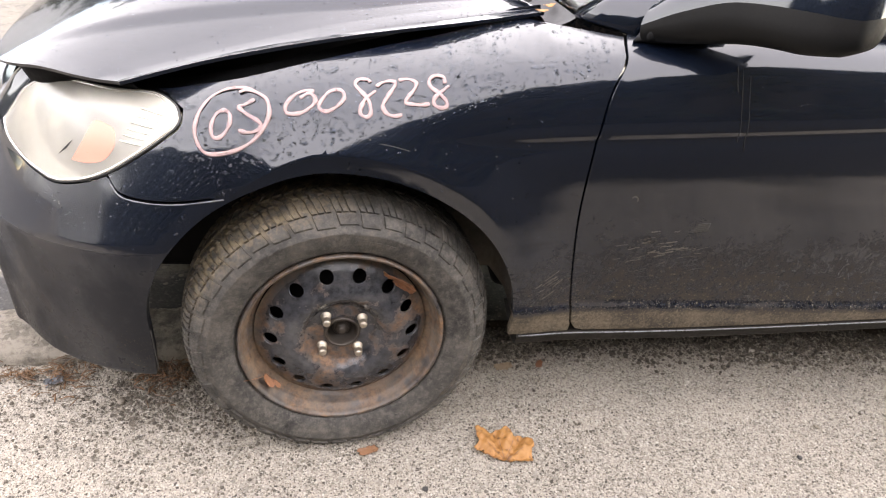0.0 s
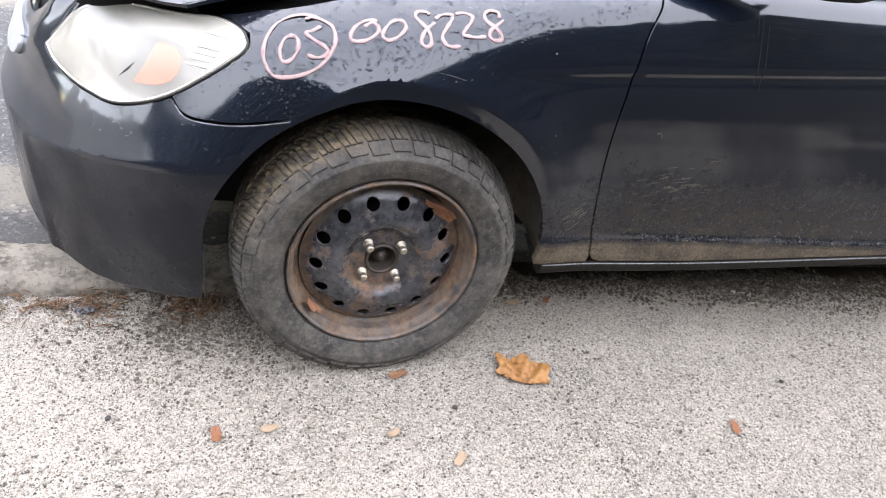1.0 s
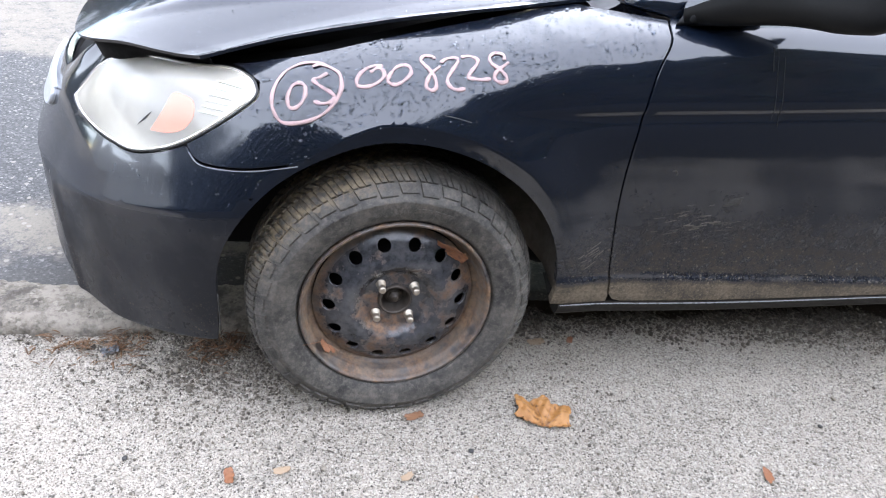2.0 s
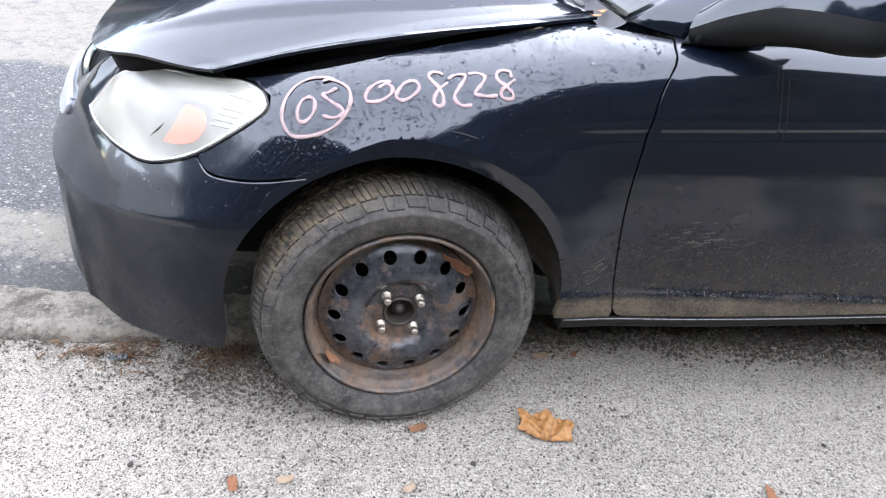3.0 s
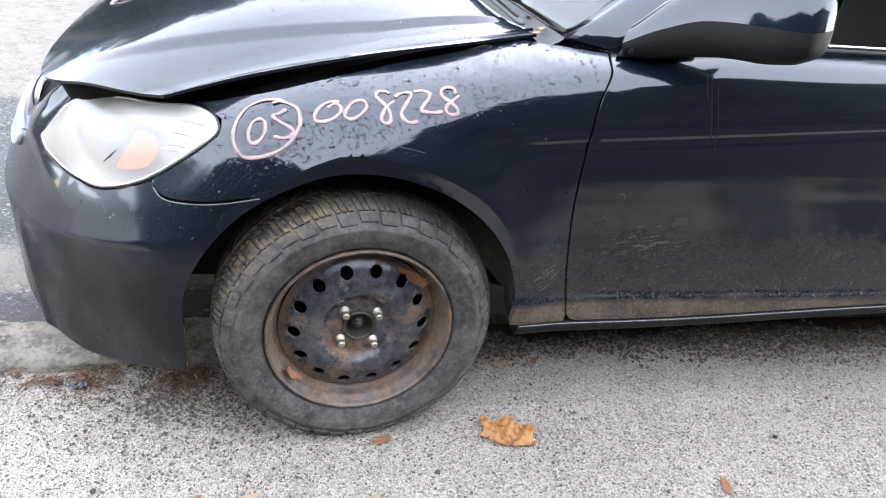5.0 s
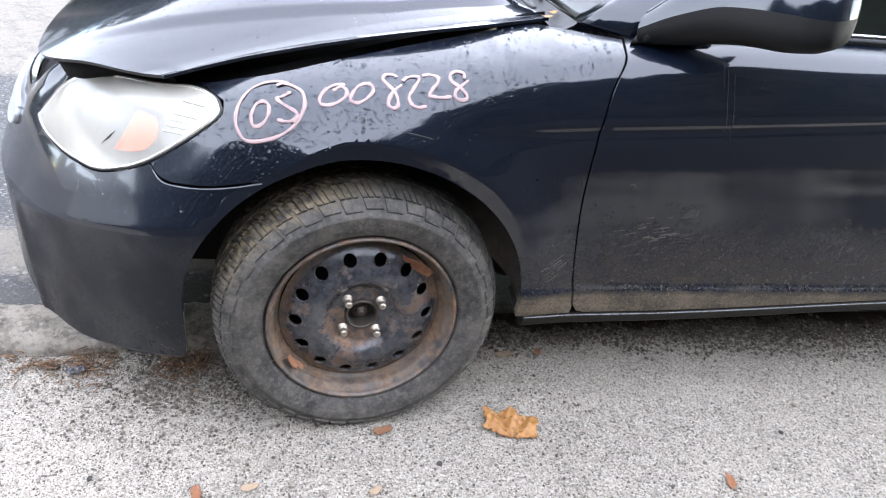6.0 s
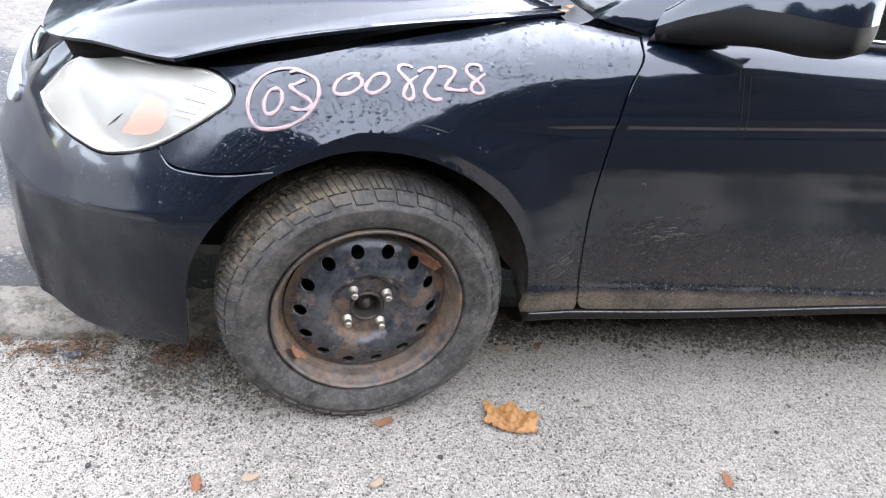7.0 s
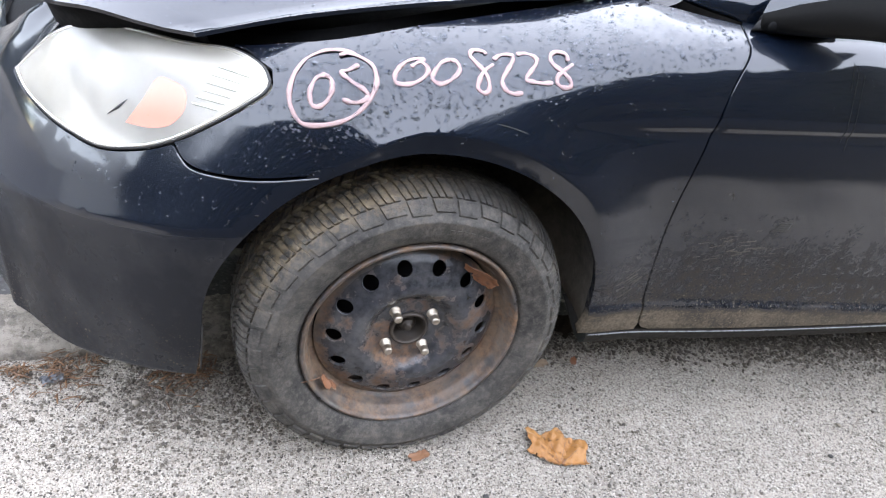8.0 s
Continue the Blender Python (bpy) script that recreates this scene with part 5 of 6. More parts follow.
hood_mark("drawn_circle", [(-0.53 + 0.052 * math.cos(a), 0.735 + 0.075 * math.sin(a)) for a in np.linspace(0.3, 6.6, 15)], "hand-drawn ring of pink paint marker on the hood")
hood_mark("drawn_stroke", [(-0.545, 0.77), (-0.56, 0.74), (-0.545, 0.71), (-0.53, 0.74), (-0.545, 0.77)], "hand-drawn pink stroke on the hood")
hood_mark("drawn_stroke", [(-0.50, 0.75), (-0.515, 0.73), (-0.50, 0.715), (-0.515, 0.70)], "hand-drawn pink stroke on the hood")
# pale scuffs and dried runs on the door and the fender's rear
rs = random.Random(5)


def scuffs(count, middle, spread, tilt, length, label):
    """A patch of short wiped marks, all drawn about one way."""
    strokes = []
    for _ in range(count):
        u, z = rs.gauss(middle[0], spread[0]), rs.gauss(middle[1], spread[1])
        a, l = radians(rs.gauss(tilt, 7)), rs.uniform(*length)
        strokes.append([(u + l * k * math.cos(a), z + l * k * math.sin(a) * 0.7 + rs.uniform(-1, 1) * 0.0012) for k in (0, 0.3, 0.65, 1)])
    for k, stroke in enumerate(strokes):
        marker("scuff", [stroke], label, SCRATCH, (0.0005, 0.0009, 0.0015)[k % 3])


scuffs(24, (0.60, 0.487), (0.035, 0.018), 20, (0.012, 0.045), "pale wiped scuff in the dust of the door")
scuffs(12, (0.392, 0.405), (0.014, 0.018), 40, (0.015, 0.045), "pale wiped scuff behind the wheel")
marker("scuff", [[(0.512, 0.612), (0.517, 0.616), (0.524, 0.611), (0.525, 0.604)]], "small pale hook-shaped scratch", SCRATCH, 0.0009)
for k in range(4):
    marker("scuff", [[(0.655 + 0.004 * k, 0.535 + 0.005 * k), (0.675, 0.538 + 0.005 * k), (0.694, 0.542 + 0.0045 * k)]], "square pale smear of dust", SMEAR, 0.0028)
for u, top, foot, wide in ((0.636, 0.862, 0.822, 0.0008), (0.646, 0.858, 0.735, 0.0006), (0.662, 0.848, 0.720, 0.0006)):
    marker("water_run", [[(u + 0.2 * (top - foot) * k + 0.0005 * math.sin(7 * k + 90 * u), top + (foot - top) * k) for k in np.linspace(0, 1, 7)]], "pale dried run below the mirror", RUN, wide)
marker("fender_scratch", [[(0.045, 0.705), (0.07, 0.702), (0.095, 0.697)]], "fine pale scratch", SCUFF, 0.0007)


# pale line along the bumper seam, and worn pale edges of the bumper
marker("worn_edge", [[(p[0], p[1] - 0.003) for p in bump_seam[2::4]] + [(-0.202, 0.601)]], "thin pale line along the bumper seam", EDGE_PALE, 0.0011)
marker("worn_edge", [[(-0.352, 0.19), (-0.350, 0.25), (-0.348, 0.31)]], "paint worn pale along the edge", SCUFF, 0.0014)
marker("worn_edge", [[(-0.362, 0.1785), (-0.417, 0.1805), (-0.494, 0.1765), (-0.57, 0.168)]], "paint worn pale along the edge", SCUFF, 0.0014)


# ---------- rain beads on the paint ----------
def beads():
    rnd = random.Random(11)
    dome = []
    for ring_r, h in ((1.0, 0.0), (0.8, 0.42), (0.4, 0.66)):
        dome.append([(ring_r * math.cos(2 * math.pi * i / 7), ring_r * math.sin(2 * math.pi * i / 7), h) for i in range(7)])
    verts, faces = [], []

    def add(P, N, r, stretch):
        t = np.cross(N, (0.0, 0.0, 1.0))
        t /= np.linalg.norm(t) + 1e-9
        b = np.cross(N, t)
        o = len(verts)
        for ringp in dome:
            for x, y, h in ringp:
                verts.append(P + t * x * r * stretch + b * y * r + N * (h * r * 1.25 - 0.0002))
        verts.append(P + N * 0.74 * r * 1.25)
        for q in (0, 1):
            for i in range(7):
                faces.append((o + q * 7 + i, o + q * 7 + (i + 1) % 7, o + (q + 1) * 7 + (i + 1) % 7, o + (q + 1) * 7 + i))
        for i in range(7):
            faces.append((o + 14 + i, o + 14 + (i + 1) % 7, o + 21))

    fo = np.array(fender_outline)
    bo = np.array(bumper_outline)
    n = 0
    while n < 3600:
        u, z = rnd.uniform(-0.62, 0.46), rnd.uniform(0.5, 0.868)
        zone = (z - (0.695 + 0.33 * u)) / 0.045 if u > -0.2 else (z - 0.62) / 0.12
        if rnd.random() > min(1, max(0.05 if u > -0.15 else 0.11, zone + 0.1)) * (0.55 + 0.45 * (noise.noise(Vector((u * 12, z * 12, 1))) > 0)):
            continue
        q = np.array([[u, z]])
        if not (inside(q, fo)[0] or (inside(q, bo)[0] and z > 0.47)):
            continue
        r = (0.0009 + 0.0020 * rnd.random() ** 2.2) * (1 if zone > 0.3 else 0.65)
        add(skin(u, z), skin_normal(u, z), r, rnd.uniform(1.0, 1.5))
        n += 1
    for _ in range(120):
        u, z = rnd.uniform(0.5, 1.4), rnd.uniform(0.78, 0.86)
        add(skin(u, z), skin_normal(u, z), rnd.uniform(0.0006, 0.0014), 1.3)
    # on the hood: the strip along its edge and its front corner
    H = HOOD
    for _ in range(700):
        i, j = rnd.uniform(0, 52), rnd.uniform(2, 135)
        i0, j0 = int(i), int(j)
        a, b, c = H[i0, j0], H[i0 + 1, j0], H[i0, j0 + 1]
        P = a + (b - a) * (i - i0) + (c - a) * (j - j0)
        N = np.cross(c - a, b - a)
        N = N / (np.linalg.norm(N) + 1e-12)
        N = N if N[2] > 0 else -N
        add(P, N, 0.0008 + 0.0014 * rnd.random() ** 2, 1.0)
    ob = raw("rain_beads", verts, faces, WATER, None)
    return tagged(ob, "small beads of rain on black paint", "water drops", kind="stuff")


m_, t_, p_ = shader("water")
p_.inputs["Base Color"].default_value = (0.9, 0.95, 1, 1)
p_.inputs["Transmission Weight"].default_value = 1.0
p_.inputs["Roughness"].default_value = 0.03
p_.inputs["IOR"].default_value = 1.33
WATER = m_
beads()


# ---------- loose things on the ground ----------
def big_leaf():
    """The large dry leaf: a broad torn fan, ribbed from its base."""
    px = [(-128, 85), (-98, 88), (-48, 62), (-18, 65), (47, 65), (72, 25), (112, 22), (157, -5), (152, -35), (132, -45), (130, -88), (92, -78), (42, -72), (-3, -60), (-18, -60), (-78, -45), (-108, -25), (-138, -15), (-158, 10), (-123, 22)]
    rnd = random.Random(2)
    outline = [(x * 0.00041 + rnd.uniform(-1, 1) * 0.0012, y * 0.00063 + rnd.uniform(-1, 1) * 0.0012) for x, y in dense(px, 12)]
    base = (-0.005, -0.037)

    def surf(x, y):
        a, r = np.arctan2(y - base[1], x - base[0]), np.hypot(x - base[0], y - base[1])
        z = 0.004 + 0.015 * np.abs(np.sin(a * 3.5 + 0.5)) * np.minimum(r / 0.05, 1) + 0.010 * (r / 0.08) ** 2 * (0.5 + 0.5 * np.sin(a * 2 + 1.0))
        z = z + 0.003 * np.sin(x * 260) * np.sin(y * 220 + 1)
        return np.stack([x, y, np.maximum(z, 0.001)], -1)

    def nrm(x, y):
        e = 0.001
        v = np.cross(surf(x + e, y) - surf(x - e, y), surf(x, y + e) - surf(x, y - e))
        return v / np.linalg.norm(v, axis=-1, keepdims=True)
    ob = shell("maple_leaf", surf, nrm, outline, LEAF, None, "", step=0.005, fold=0.0006)
    ob.matrix_basis = pose(0.357, -0.056, 0.0, 0, 0, 6)
    tagged(ob, "large dry yellow-brown maple leaf lying on the ground", "leaf", "leaves on the ground")
    for k in range(5):
        a = 0.35 + 0.6 * k
        pts = []
        for r in np.linspace(0.004, (0.048, 0.06, 0.066, 0.06, 0.045)[k], 7):
            x, y = base[0] + r * math.cos(a), base[1] + r * math.sin(a)
            pts.append(surf(np.array(x), np.array(y)) + np.array((0, 0, 0.0004)))
        v, f = tube(pts, 0.0007, 5)
        raw("leaf_vein", v, f, LEAF_DARK, ob)


def maple_leaf(name, at, size, turn, material, label, curl=0.3, seed=1):
    """A dry lobed leaf with raised ribs and a curled edge."""
    rnd = random.Random(seed)
    n = 72 if size > 0.03 else 26
    jag = 0.035 if size > 0.03 else 0.16
    outline = []
    for i in range(n):
        a = 2 * math.pi * i / n
        sup = (abs(math.cos(a)) ** 3 + abs(math.sin(a) / (0.62 if size > 0.03 else 0.48)) ** 3) ** (-1 / 3)
        lobes = sup * (0.92 + 0.05 * math.cos(5 * a + seed) + 0.035 * math.cos(11 * a + 2 * seed) + rnd.uniform(-jag, jag))
        if abs(a - 0.62 * math.pi) < 0.16:
            lobes *= 0.72
        outline.append((size * lobes * math.cos(a), size * lobes * math.sin(a)))
    def surf(x, y):
        r = np.hypot(x, y) / size
        z = 0.006 + curl * size * 0.28 * r ** 2 * (0.6 + 0.6 * np.sin(np.arctan2(y, x) * 2 + seed)) + 0.07 * size * np.abs(np.sin(np.arctan2(y, x - 0.2 * size) * 3 + 0.6)) * r
        z = z + 0.012 * np.sin(x * 190 + seed) * np.sin(y * 160) * r * size * 4
        return np.stack([x, y, np.maximum(z, 0.0015)], -1)
    def nrm(x, y):
        e = 0.001
        v = np.cross(surf(x + e, y) - surf(x - e, y), surf(x, y + e) - surf(x, y - e))
        return v / np.linalg.norm(v, axis=-1, keepdims=True)
    ob = shell(name, surf, nrm, dense(outline, size * 0.07), material, None, "", step=size * 0.09, fold=0.0007)
    ob.matrix_basis = pose(*at, 0, 0, turn)
    return tagged(ob, label, "leaf", "leaves on the ground")


big_leaf()
for i, (x, y, s, tr) in enumerate(((0.061, -0.055, 0.022, 20), (0.832, -0.250, 0.022, 70), (0.409, 0.192, 0.026, 10), (-0.322, -0.201, 0.020, 100), (0.028, -0.218, 0.016, 30), (0.506, 0.199, 0.016, 60), (-0.22, -0.19, 0.018, 10), (0.155, -0.29, 0.02, 50))):
    maple_leaf("leaf_scrap", (x, y, 0.0), s, tr, (LEAF_DARK, LEAF_RUST, LEAF_TAN, LEAF_RUST, LEAF_TAN, LEAF_RUST, LEAF_TAN, LEAF_TAN)[i], "small dry brown scrap of leaf on the ground", 0.6, 10 + i)


def wheel_at(r, a, y):
    return (r * math.cos(radians(a)), y, r * math.sin(radians(a)))


for i, (x, y, z, sz, mt) in enumerate(((0.338, 0.205, 0.872, 0.012, LEAF), (0.36, 0.235, 0.874, 0.014, LEAF), (0.352, 0.30, 0.886, 0.012, LEAF_RUST), (0.345, 0.33, 0.892, 0.010, LEAF_DARK))):
    o_ = maple_leaf("leaf_scrap", (x, y, z), sz, 40 * i, mt, "orange leaf scrap lying on the cowl", 0.6, 70 + i)
    o_["group"] = "leaf scraps on the cowl"


def lodged(r, a, y, size, tilt, seed, mat, label):
    """A leaf scrap lying along the inside of the rim."""
    ob = maple_leaf("leaf_scrap", (0, 0, 0), size, 0, mat, label, 0.7, seed)
    c, s = math.cos(radians(a)), math.sin(radians(a))
    turn = Matrix(((s, 0, -c, 0), (0, 1, 0, 0), (-c, 0, -s, 0), (0, 0, 0, 1)))
    ob.matrix_basis = WHEEL @ Matrix.Translation(wheel_at(r, a, y)) @ turn @ pose(0, 0, 0, tilt, 0, 0)
    ob["group"] = "leaf scraps in the wheel"


lodged(0.171, 51, 0.009, 0.038, 40, 31, LEAF_RUST, "curled rust-brown leaf caught in the wheel rim")
lodged(0.178, 214, 0.006, 0.017, 30, 35, LEAF_RUST, "small leaf scrap caught in the wheel rim")
lodged(0.174, 221, 0.012, 0.010, 30, 36, LEAF_RUST, "small leaf scrap caught in the wheel rim")
v, f = tube([wheel_at(0.205, 203, -0.012), wheel_at(0.185, 206, -0.006), wheel_at(0.168, 212, 0.012)], 0.0008, 5)
twig = raw("twig", v, f, LEAF_DARK, None)
twig.matrix_basis = WHEEL
tagged(twig, "thin dry twig caught in the wheel rim", "twig")


def stone_mesh(seed, sub=1):
    rnd = random.Random(seed)
    bm = bmesh.new()
    bmesh.ops.create_icosphere(bm, subdivisions=sub, radius=1)
    for v in bm.verts:
        v.co *= rnd.uniform(0.78, 1.12)
        v.co.z *= 0.62
    V = np.array([v.co[:] for v in bm.verts])
    bm.verts.index_update()
    F = [tuple(v.index for v in f.verts) for f in bm.faces]
    bm.free()
    return V, F


def gravel(name, count, zone, sizes, material, label, seed, weight=None):
    """Loose grit: many small stones in one mesh."""
    rnd = random.Random(seed)
    kinds = [stone_mesh(seed + k) for k in range(6)]
    verts, faces = [], []
    n = 0
    while n < count:
        x, y = rnd.uniform(zone[0], zone[1]), rnd.uniform(zone[2], zone[3])
        if weight and rnd.random() > weight(x, y):
            continue
        n += 1
        V, F = kinds[rnd.randrange(6)]
        r = sizes[0] + (sizes[1] - sizes[0]) * rnd.random() ** 3
        a = rnd.uniform(0, 6.28)
        c, s = math.cos(a), math.sin(a)
        k = rnd.uniform(0.7, 1.3)
        W = V * r
        W = np.stack([W[:, 0] * c * k - W[:, 1] * s, W[:, 0] * s * k + W[:, 1] * c, W[:, 2] + r * 0.25], 1) + np.array((x, y, 0.001))
        o = len(verts)
        verts += list(W)
        faces += [tuple(i + o for i in f) for f in F]
    ob = raw(name, verts, faces, material, None, "", False)
    return tagged(ob, label, "gravel", kind="stuff")


def grit_weight(x, y):
    w = noise.noise(Vector((x * 2.2, y * 2.2, 7.7))) * 0.9 + 0.42
    if -0.02 < y < 0.24:
        w -= 0.12
    return w


gravel("loose_gravel", 19000, (-1.2, 1.7, -0.75, 0.24), (0.0011, 0.0050), GRIT, "loose pale and grey grit on the ground", 5, grit_weight)
def soil():
    """Dark soil and rotted litter gathered under the car, with a ragged edge."""
    # this dark sheet paints part of the car's shade along with the soil
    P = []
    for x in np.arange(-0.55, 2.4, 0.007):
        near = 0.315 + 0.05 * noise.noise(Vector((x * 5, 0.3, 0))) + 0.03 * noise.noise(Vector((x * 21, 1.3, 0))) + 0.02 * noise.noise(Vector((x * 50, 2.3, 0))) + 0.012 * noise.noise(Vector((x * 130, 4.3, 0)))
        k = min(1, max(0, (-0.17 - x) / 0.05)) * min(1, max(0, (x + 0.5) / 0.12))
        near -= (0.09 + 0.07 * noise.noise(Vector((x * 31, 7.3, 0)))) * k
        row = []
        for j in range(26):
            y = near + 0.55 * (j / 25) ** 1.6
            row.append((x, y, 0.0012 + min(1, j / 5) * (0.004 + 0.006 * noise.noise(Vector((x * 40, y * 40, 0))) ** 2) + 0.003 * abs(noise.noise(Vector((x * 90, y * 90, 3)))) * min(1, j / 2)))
        P.append(row)
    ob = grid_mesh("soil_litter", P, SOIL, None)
    return tagged(ob, "dark damp soil and rotted litter under the car, deepening its shade", "soil", kind="stuff")


soil()


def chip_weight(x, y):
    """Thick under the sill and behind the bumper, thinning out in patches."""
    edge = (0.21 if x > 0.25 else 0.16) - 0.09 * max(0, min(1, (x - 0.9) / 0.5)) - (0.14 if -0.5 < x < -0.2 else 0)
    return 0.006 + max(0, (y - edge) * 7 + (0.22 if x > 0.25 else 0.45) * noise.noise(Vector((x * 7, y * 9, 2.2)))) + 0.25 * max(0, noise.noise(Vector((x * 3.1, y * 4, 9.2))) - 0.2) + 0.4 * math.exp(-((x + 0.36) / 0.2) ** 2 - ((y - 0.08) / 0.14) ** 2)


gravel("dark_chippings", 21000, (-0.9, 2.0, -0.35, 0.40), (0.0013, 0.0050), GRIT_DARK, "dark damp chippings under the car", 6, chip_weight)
gravel("loose_stones", 260, (-0.5, 1.7, 0.1, 0.40), (0.003, 0.009), GRIT, "small loose stones lying in the soil beside the car", 26, lambda x, y: max(0.05, (y - 0.15) * 4))
gravel("soil_crumbs", 9500, (-0.5, 2.0, 0.06, 0.38), (0.0015, 0.0068), GRIT_DARK, "dark crumbs of soil and bark beside the car", 16, lambda x, y: max(0.0, 0.55 * noise.noise(Vector((x * 9, y * 14, 5.5))) + (y - 0.19) * 5))
for i, (x, y, r) in enumerate(((0.174, -0.155, 0.0065), (-0.525, -0.145, 0.006), (1.057, -0.114, 0.006), (-0.138, -0.188, 0.007), (1.157, -0.026, 0.007), (-0.47, 0.10, 0.009))):
    V, F = stone_mesh(40 + i, 2)
    ob = raw("pebble", V * r, F, PEBBLE_DARK if i in (0, 1, 2) else PEBBLE, None, "", True)
    ob.matrix_basis = pose(x, y, r * 0.5, 0, 0, 40 * i)
    tagged(ob, "dark round pebble on the ground" if i in (0, 1, 2) else "grey pebble on the ground", "pebble", "pebbles on the ground")


def crumpled_foil():
    """A crushed scrap of grey foil lying in the litter."""
    rnd = random.Random(77)
    P = [[(0.019 * (i / 9 - 0.5) * 2 + rnd.uniform(-0.002, 0.002), 0.013 * (j / 7 - 0.5) * 2 + rnd.uniform(-0.002, 0.002), 0.004 + rnd.uniform(0, 0.010)) for j in range(8)] for i in range(10)]
    ob = grid_mesh("foil_scrap", P, FOIL, None, "", 0.0008, False)
    ob.matrix_basis = pose(-0.625, 0.165, 0.0, 0, 0, 25)
    return tagged(ob, "crushed scrap of dull blue-grey foil on the ground", "litter")


crumpled_foil()


def needles():
    rnd = random.Random(8)
    verts, faces = [], []
    n = 0
    while n < 900:
        x, y = rnd.uniform(-1.15, -0.16), rnd.gauss(0.19, 0.034)
        if noise.noise(Vector((x * 9, 3.0, 0))) + 0.6 * noise.noise(Vector((x * 30, y * 30, 4))) < 0.05 or y > 0.225:
            continue
        n += 1
        a, l = rnd.uniform(-1.5, 1.5), rnd.uniform(0.008, 0.042)
        z = 0.003 + rnd.random() ** 2 * 0.016
        d = np.array((math.cos(a), math.sin(a) * 0.7, rnd.uniform(-0.15, 0.2))) * l
        p = np.array((x, y, z))
        v, f = tube([p - d / 2, p + np.array((0, 0, 0.002)), p + d / 2], rnd.choice((0.0006, 0.0008, 0.0013, 0.002)), 4, rnd.choice((0.4, 1.0)))
        v = [np.array((q[0], q[1], max(q[2], 0.0005))) for q in v]
        o = len(verts)
        verts += v
        faces += [tuple(i + o for i in q) for q in f]
    ob = raw("pine_litter", verts, faces, NEEDLE, None)
    return tagged(ob, "rusty brown pine needles drifted against the kerb", "litter", kind="stuff")


needles()


# ---------- trees round the place: seen only in the paint's reflections ----------
def tree(name, x, y, height, spread, seed, label):
    rnd = random.Random(seed)
    t = thing(name, pose(x, y, 0), label, "tree", "trees round the lot")
    bm = bmesh.new()
    prev = None
    lean = rnd.uniform(-0.3, 0.3)
    for k in range(8):
        h = height * 0.75 * k / 7
        r = height * 0.022 * (1 - 0.8 * k / 7) + 0.02
        cur = [bm.verts.new((lean * h / height + r * math.cos(a), r * math.sin(a), h)) for a in np.linspace(0, 2 * math.pi, 9)[:-1]]
        if prev:
            for i in range(8):
                bm.faces.new((prev[i], prev[(i + 1) % 8], cur[(i + 1) % 8], cur[i]))
        prev = cur
    part("trunk", bm, BARK, t)
    clumps = []
    for i in range(14):
        h = height * rnd.uniform(0.25, 0.8)
        a = rnd.uniform(0, 6.28)
        l = spread * rnd.uniform(0.5, 1.0) * (1.15 - h / height * 0.6)
        p0 = np.array((lean * h / height, 0, h))
        p1 = p0 + np.array((math.cos(a) * l, math.sin(a) * l, l * rnd.uniform(0.2, 0.6)))
        v, f = tube([p0, (p0 + p1) / 2 + np.array((0, 0, 0.1)), p1], [0.06, 0.04, 0.015], 6)
        raw("limb", v, f, BARK, t)
        clumps += [p0 + (p1 - p0) * s for s in (0.55, 0.8, 1.0)]
    clumps += [np.array((rnd.gauss(0, 0.3), rnd.gauss(0, 0.3), height * rnd.uniform(0.7, 0.97))) for _ in range(8)]
    verts, faces = [], []
    for c in clumps:
        for _ in range(110):
            p = c + np.array([rnd.gauss(0, spread * 0.2) for _ in range(3)])
            s = rnd.uniform(0.08, 0.2)
            d1 = np.array([rnd.gauss(0, 1) for _ in range(3)])
            d1 *= s / np.linalg.norm(d1)
            d2 = np.array([rnd.gauss(0, 1) for _ in range(3)])
            d2 *= s * 0.6 / np.linalg.norm(d2)
            o = len(verts)
            verts += [p - d1, p + d2, p + d1, p - d2]
            faces.append((o, o + 1, o + 2, o + 3))
    raw("crown", verts, faces, FOLIAGE, t, "", False)
    return t


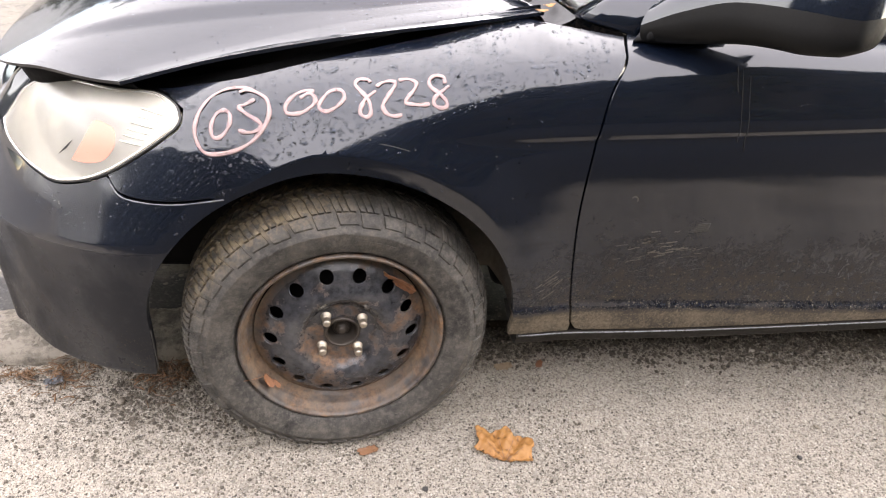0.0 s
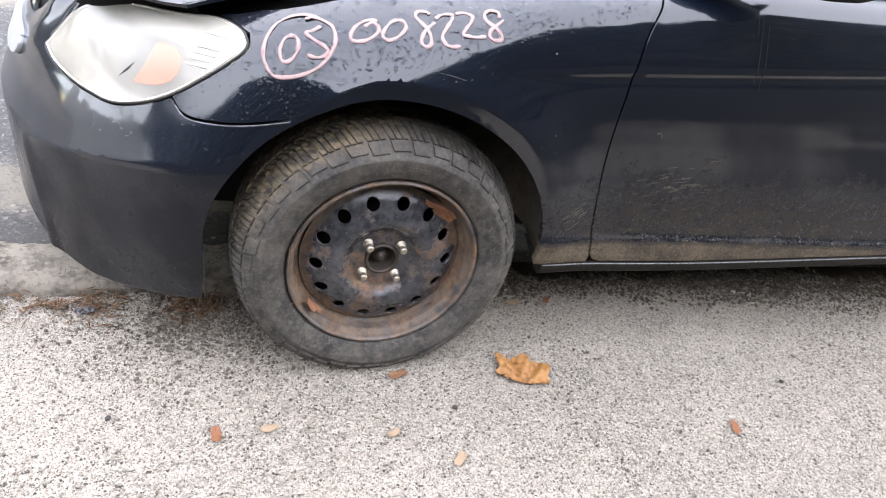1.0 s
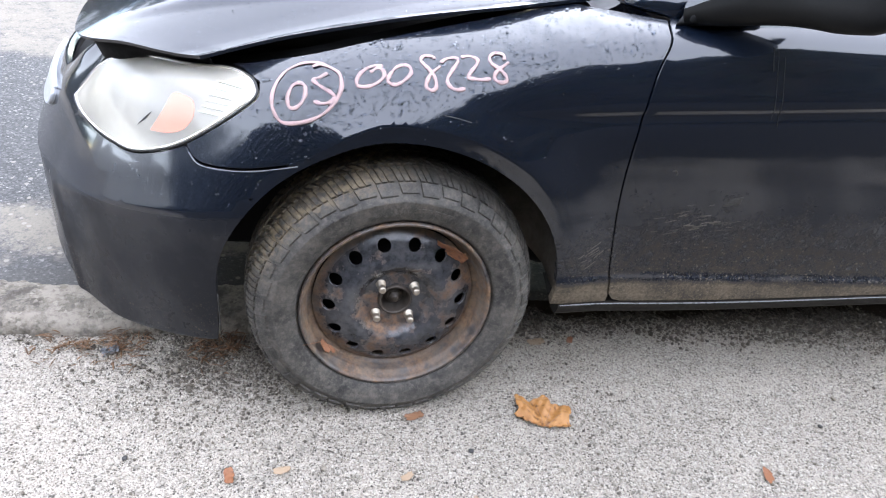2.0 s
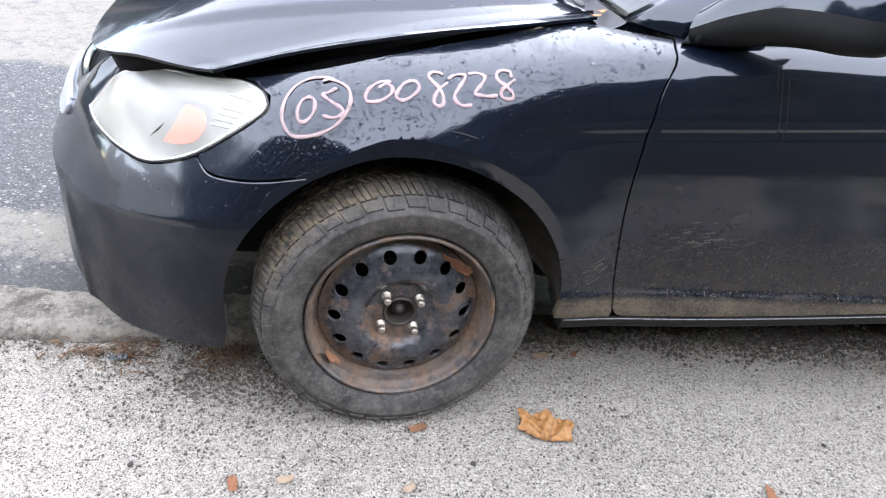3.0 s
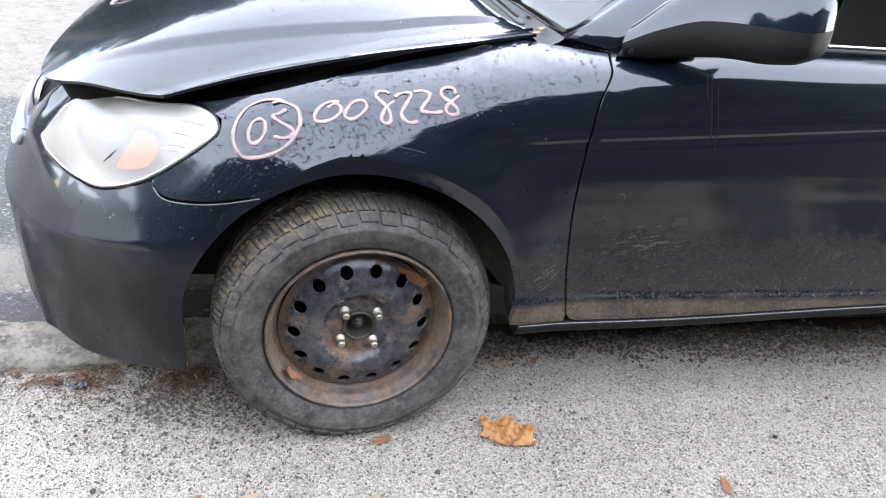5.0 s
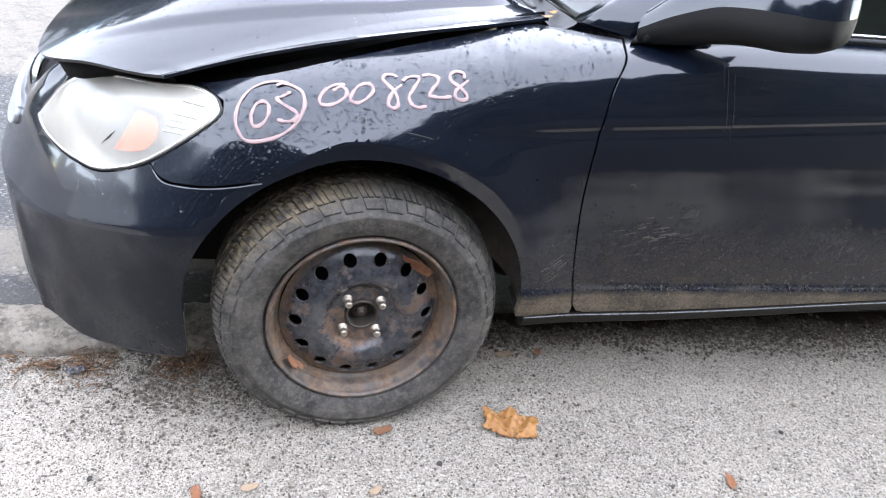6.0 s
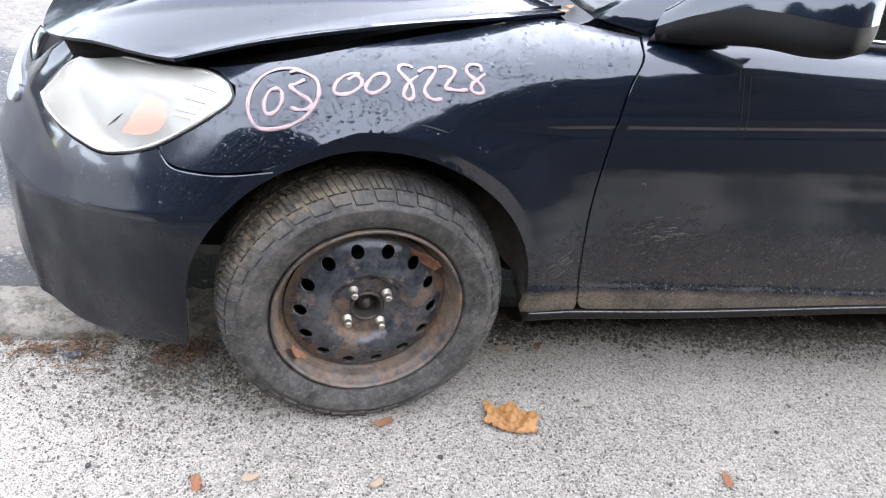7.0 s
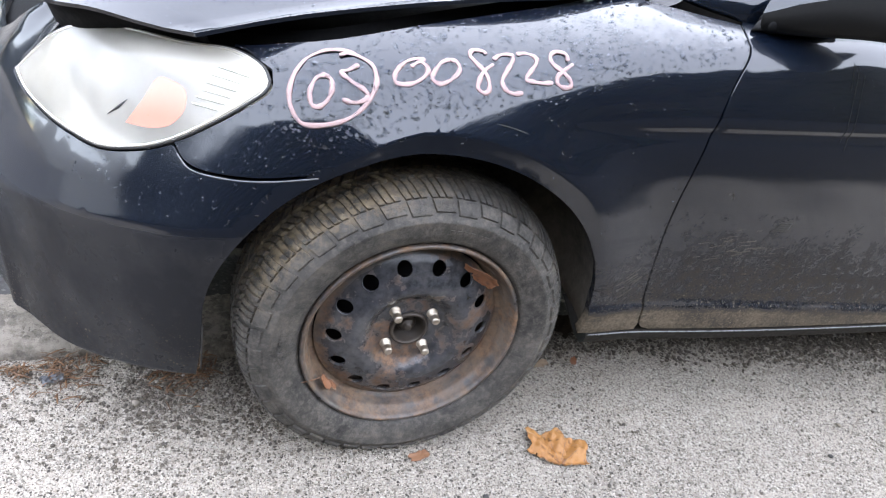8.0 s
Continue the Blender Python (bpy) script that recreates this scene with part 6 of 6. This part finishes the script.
for i in range(3):
    tree("tree", -5.6 + 1.5 * i, 12 + 0.8 * (i % 2), 8.0 + 1.0 * (i % 2), 1.7, 140 + i, "dark green tree across the road")
for i in range(3):
    tree("tree", -18.5 + 2.6 * i, 12 + 1.2 * (i % 2), 7.0 + 1.2 * ((i * 3) % 4), 2.7, 90 + i, "dark green tree across the road")


def hedge(m, half, high, count):
    """A dense hedge, added out of view so the paint reflects a dark band."""
    rnd = random.Random(21)
    t = thing("hedge", m, "dense dark green hedge, unseen, added for the paint's reflections", "hedge")
    verts, faces = [], []
    for _ in range(count):
        x = rnd.uniform(-half, half)
        top = high + 0.8 * noise.noise(Vector((x * 0.5, 0, 0))) + 0.4 * noise.noise(Vector((x * 2.1, 3, 0)))
        z = top * (1 - rnd.random() ** 1.6 * 1.0)
        p = np.array((x, rnd.gauss(0, 0.5), max(0.05, z)))
        s = rnd.uniform(0.10, 0.24)
        d1 = np.array([rnd.gauss(0, 1) for _ in range(3)])
        d1 *= s / np.linalg.norm(d1)
        d2 = np.array([rnd.gauss(0, 1) for _ in range(3)])
        d2 *= s * 0.7 / np.linalg.norm(d2)
        o = len(verts)
        verts += [p - d1, p + d2, p + d1, p - d2]
        faces.append((o, o + 1, o + 2, o + 3))
    raw("foliage", verts, faces, FOLIAGE, t, "", False)
    part("stems", box((2 * half, 0.3, high - 1), (0, 0.1, (high - 1) / 2), 0.1), BARK, t)


hedge(pose(-23, 13.5, 0), 7, 3.6, 9000)
hedge(pose(-3.9, 13.8, 0), 3.2, 3.8, 6000)
hedge(pose(2, -11, 0), 26, 8.8, 60000)
# short tall hedge, added to keep a bright patch off the bumper
hedge(pose(-24.5, -9.4, 0, 0, 0, 90), 2.6, 10.5, 9000)


# unseen white walls, added to give bumper and nose something pale to reflect
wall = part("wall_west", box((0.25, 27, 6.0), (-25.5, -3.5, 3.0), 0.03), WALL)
tagged(wall, "unseen white wall, added as a pale reflection for the bumper", "wall", kind="structure")
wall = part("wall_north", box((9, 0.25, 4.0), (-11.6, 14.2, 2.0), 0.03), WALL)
tagged(wall, "unseen white wall, added as a pale reflection for the nose", "wall", kind="structure")
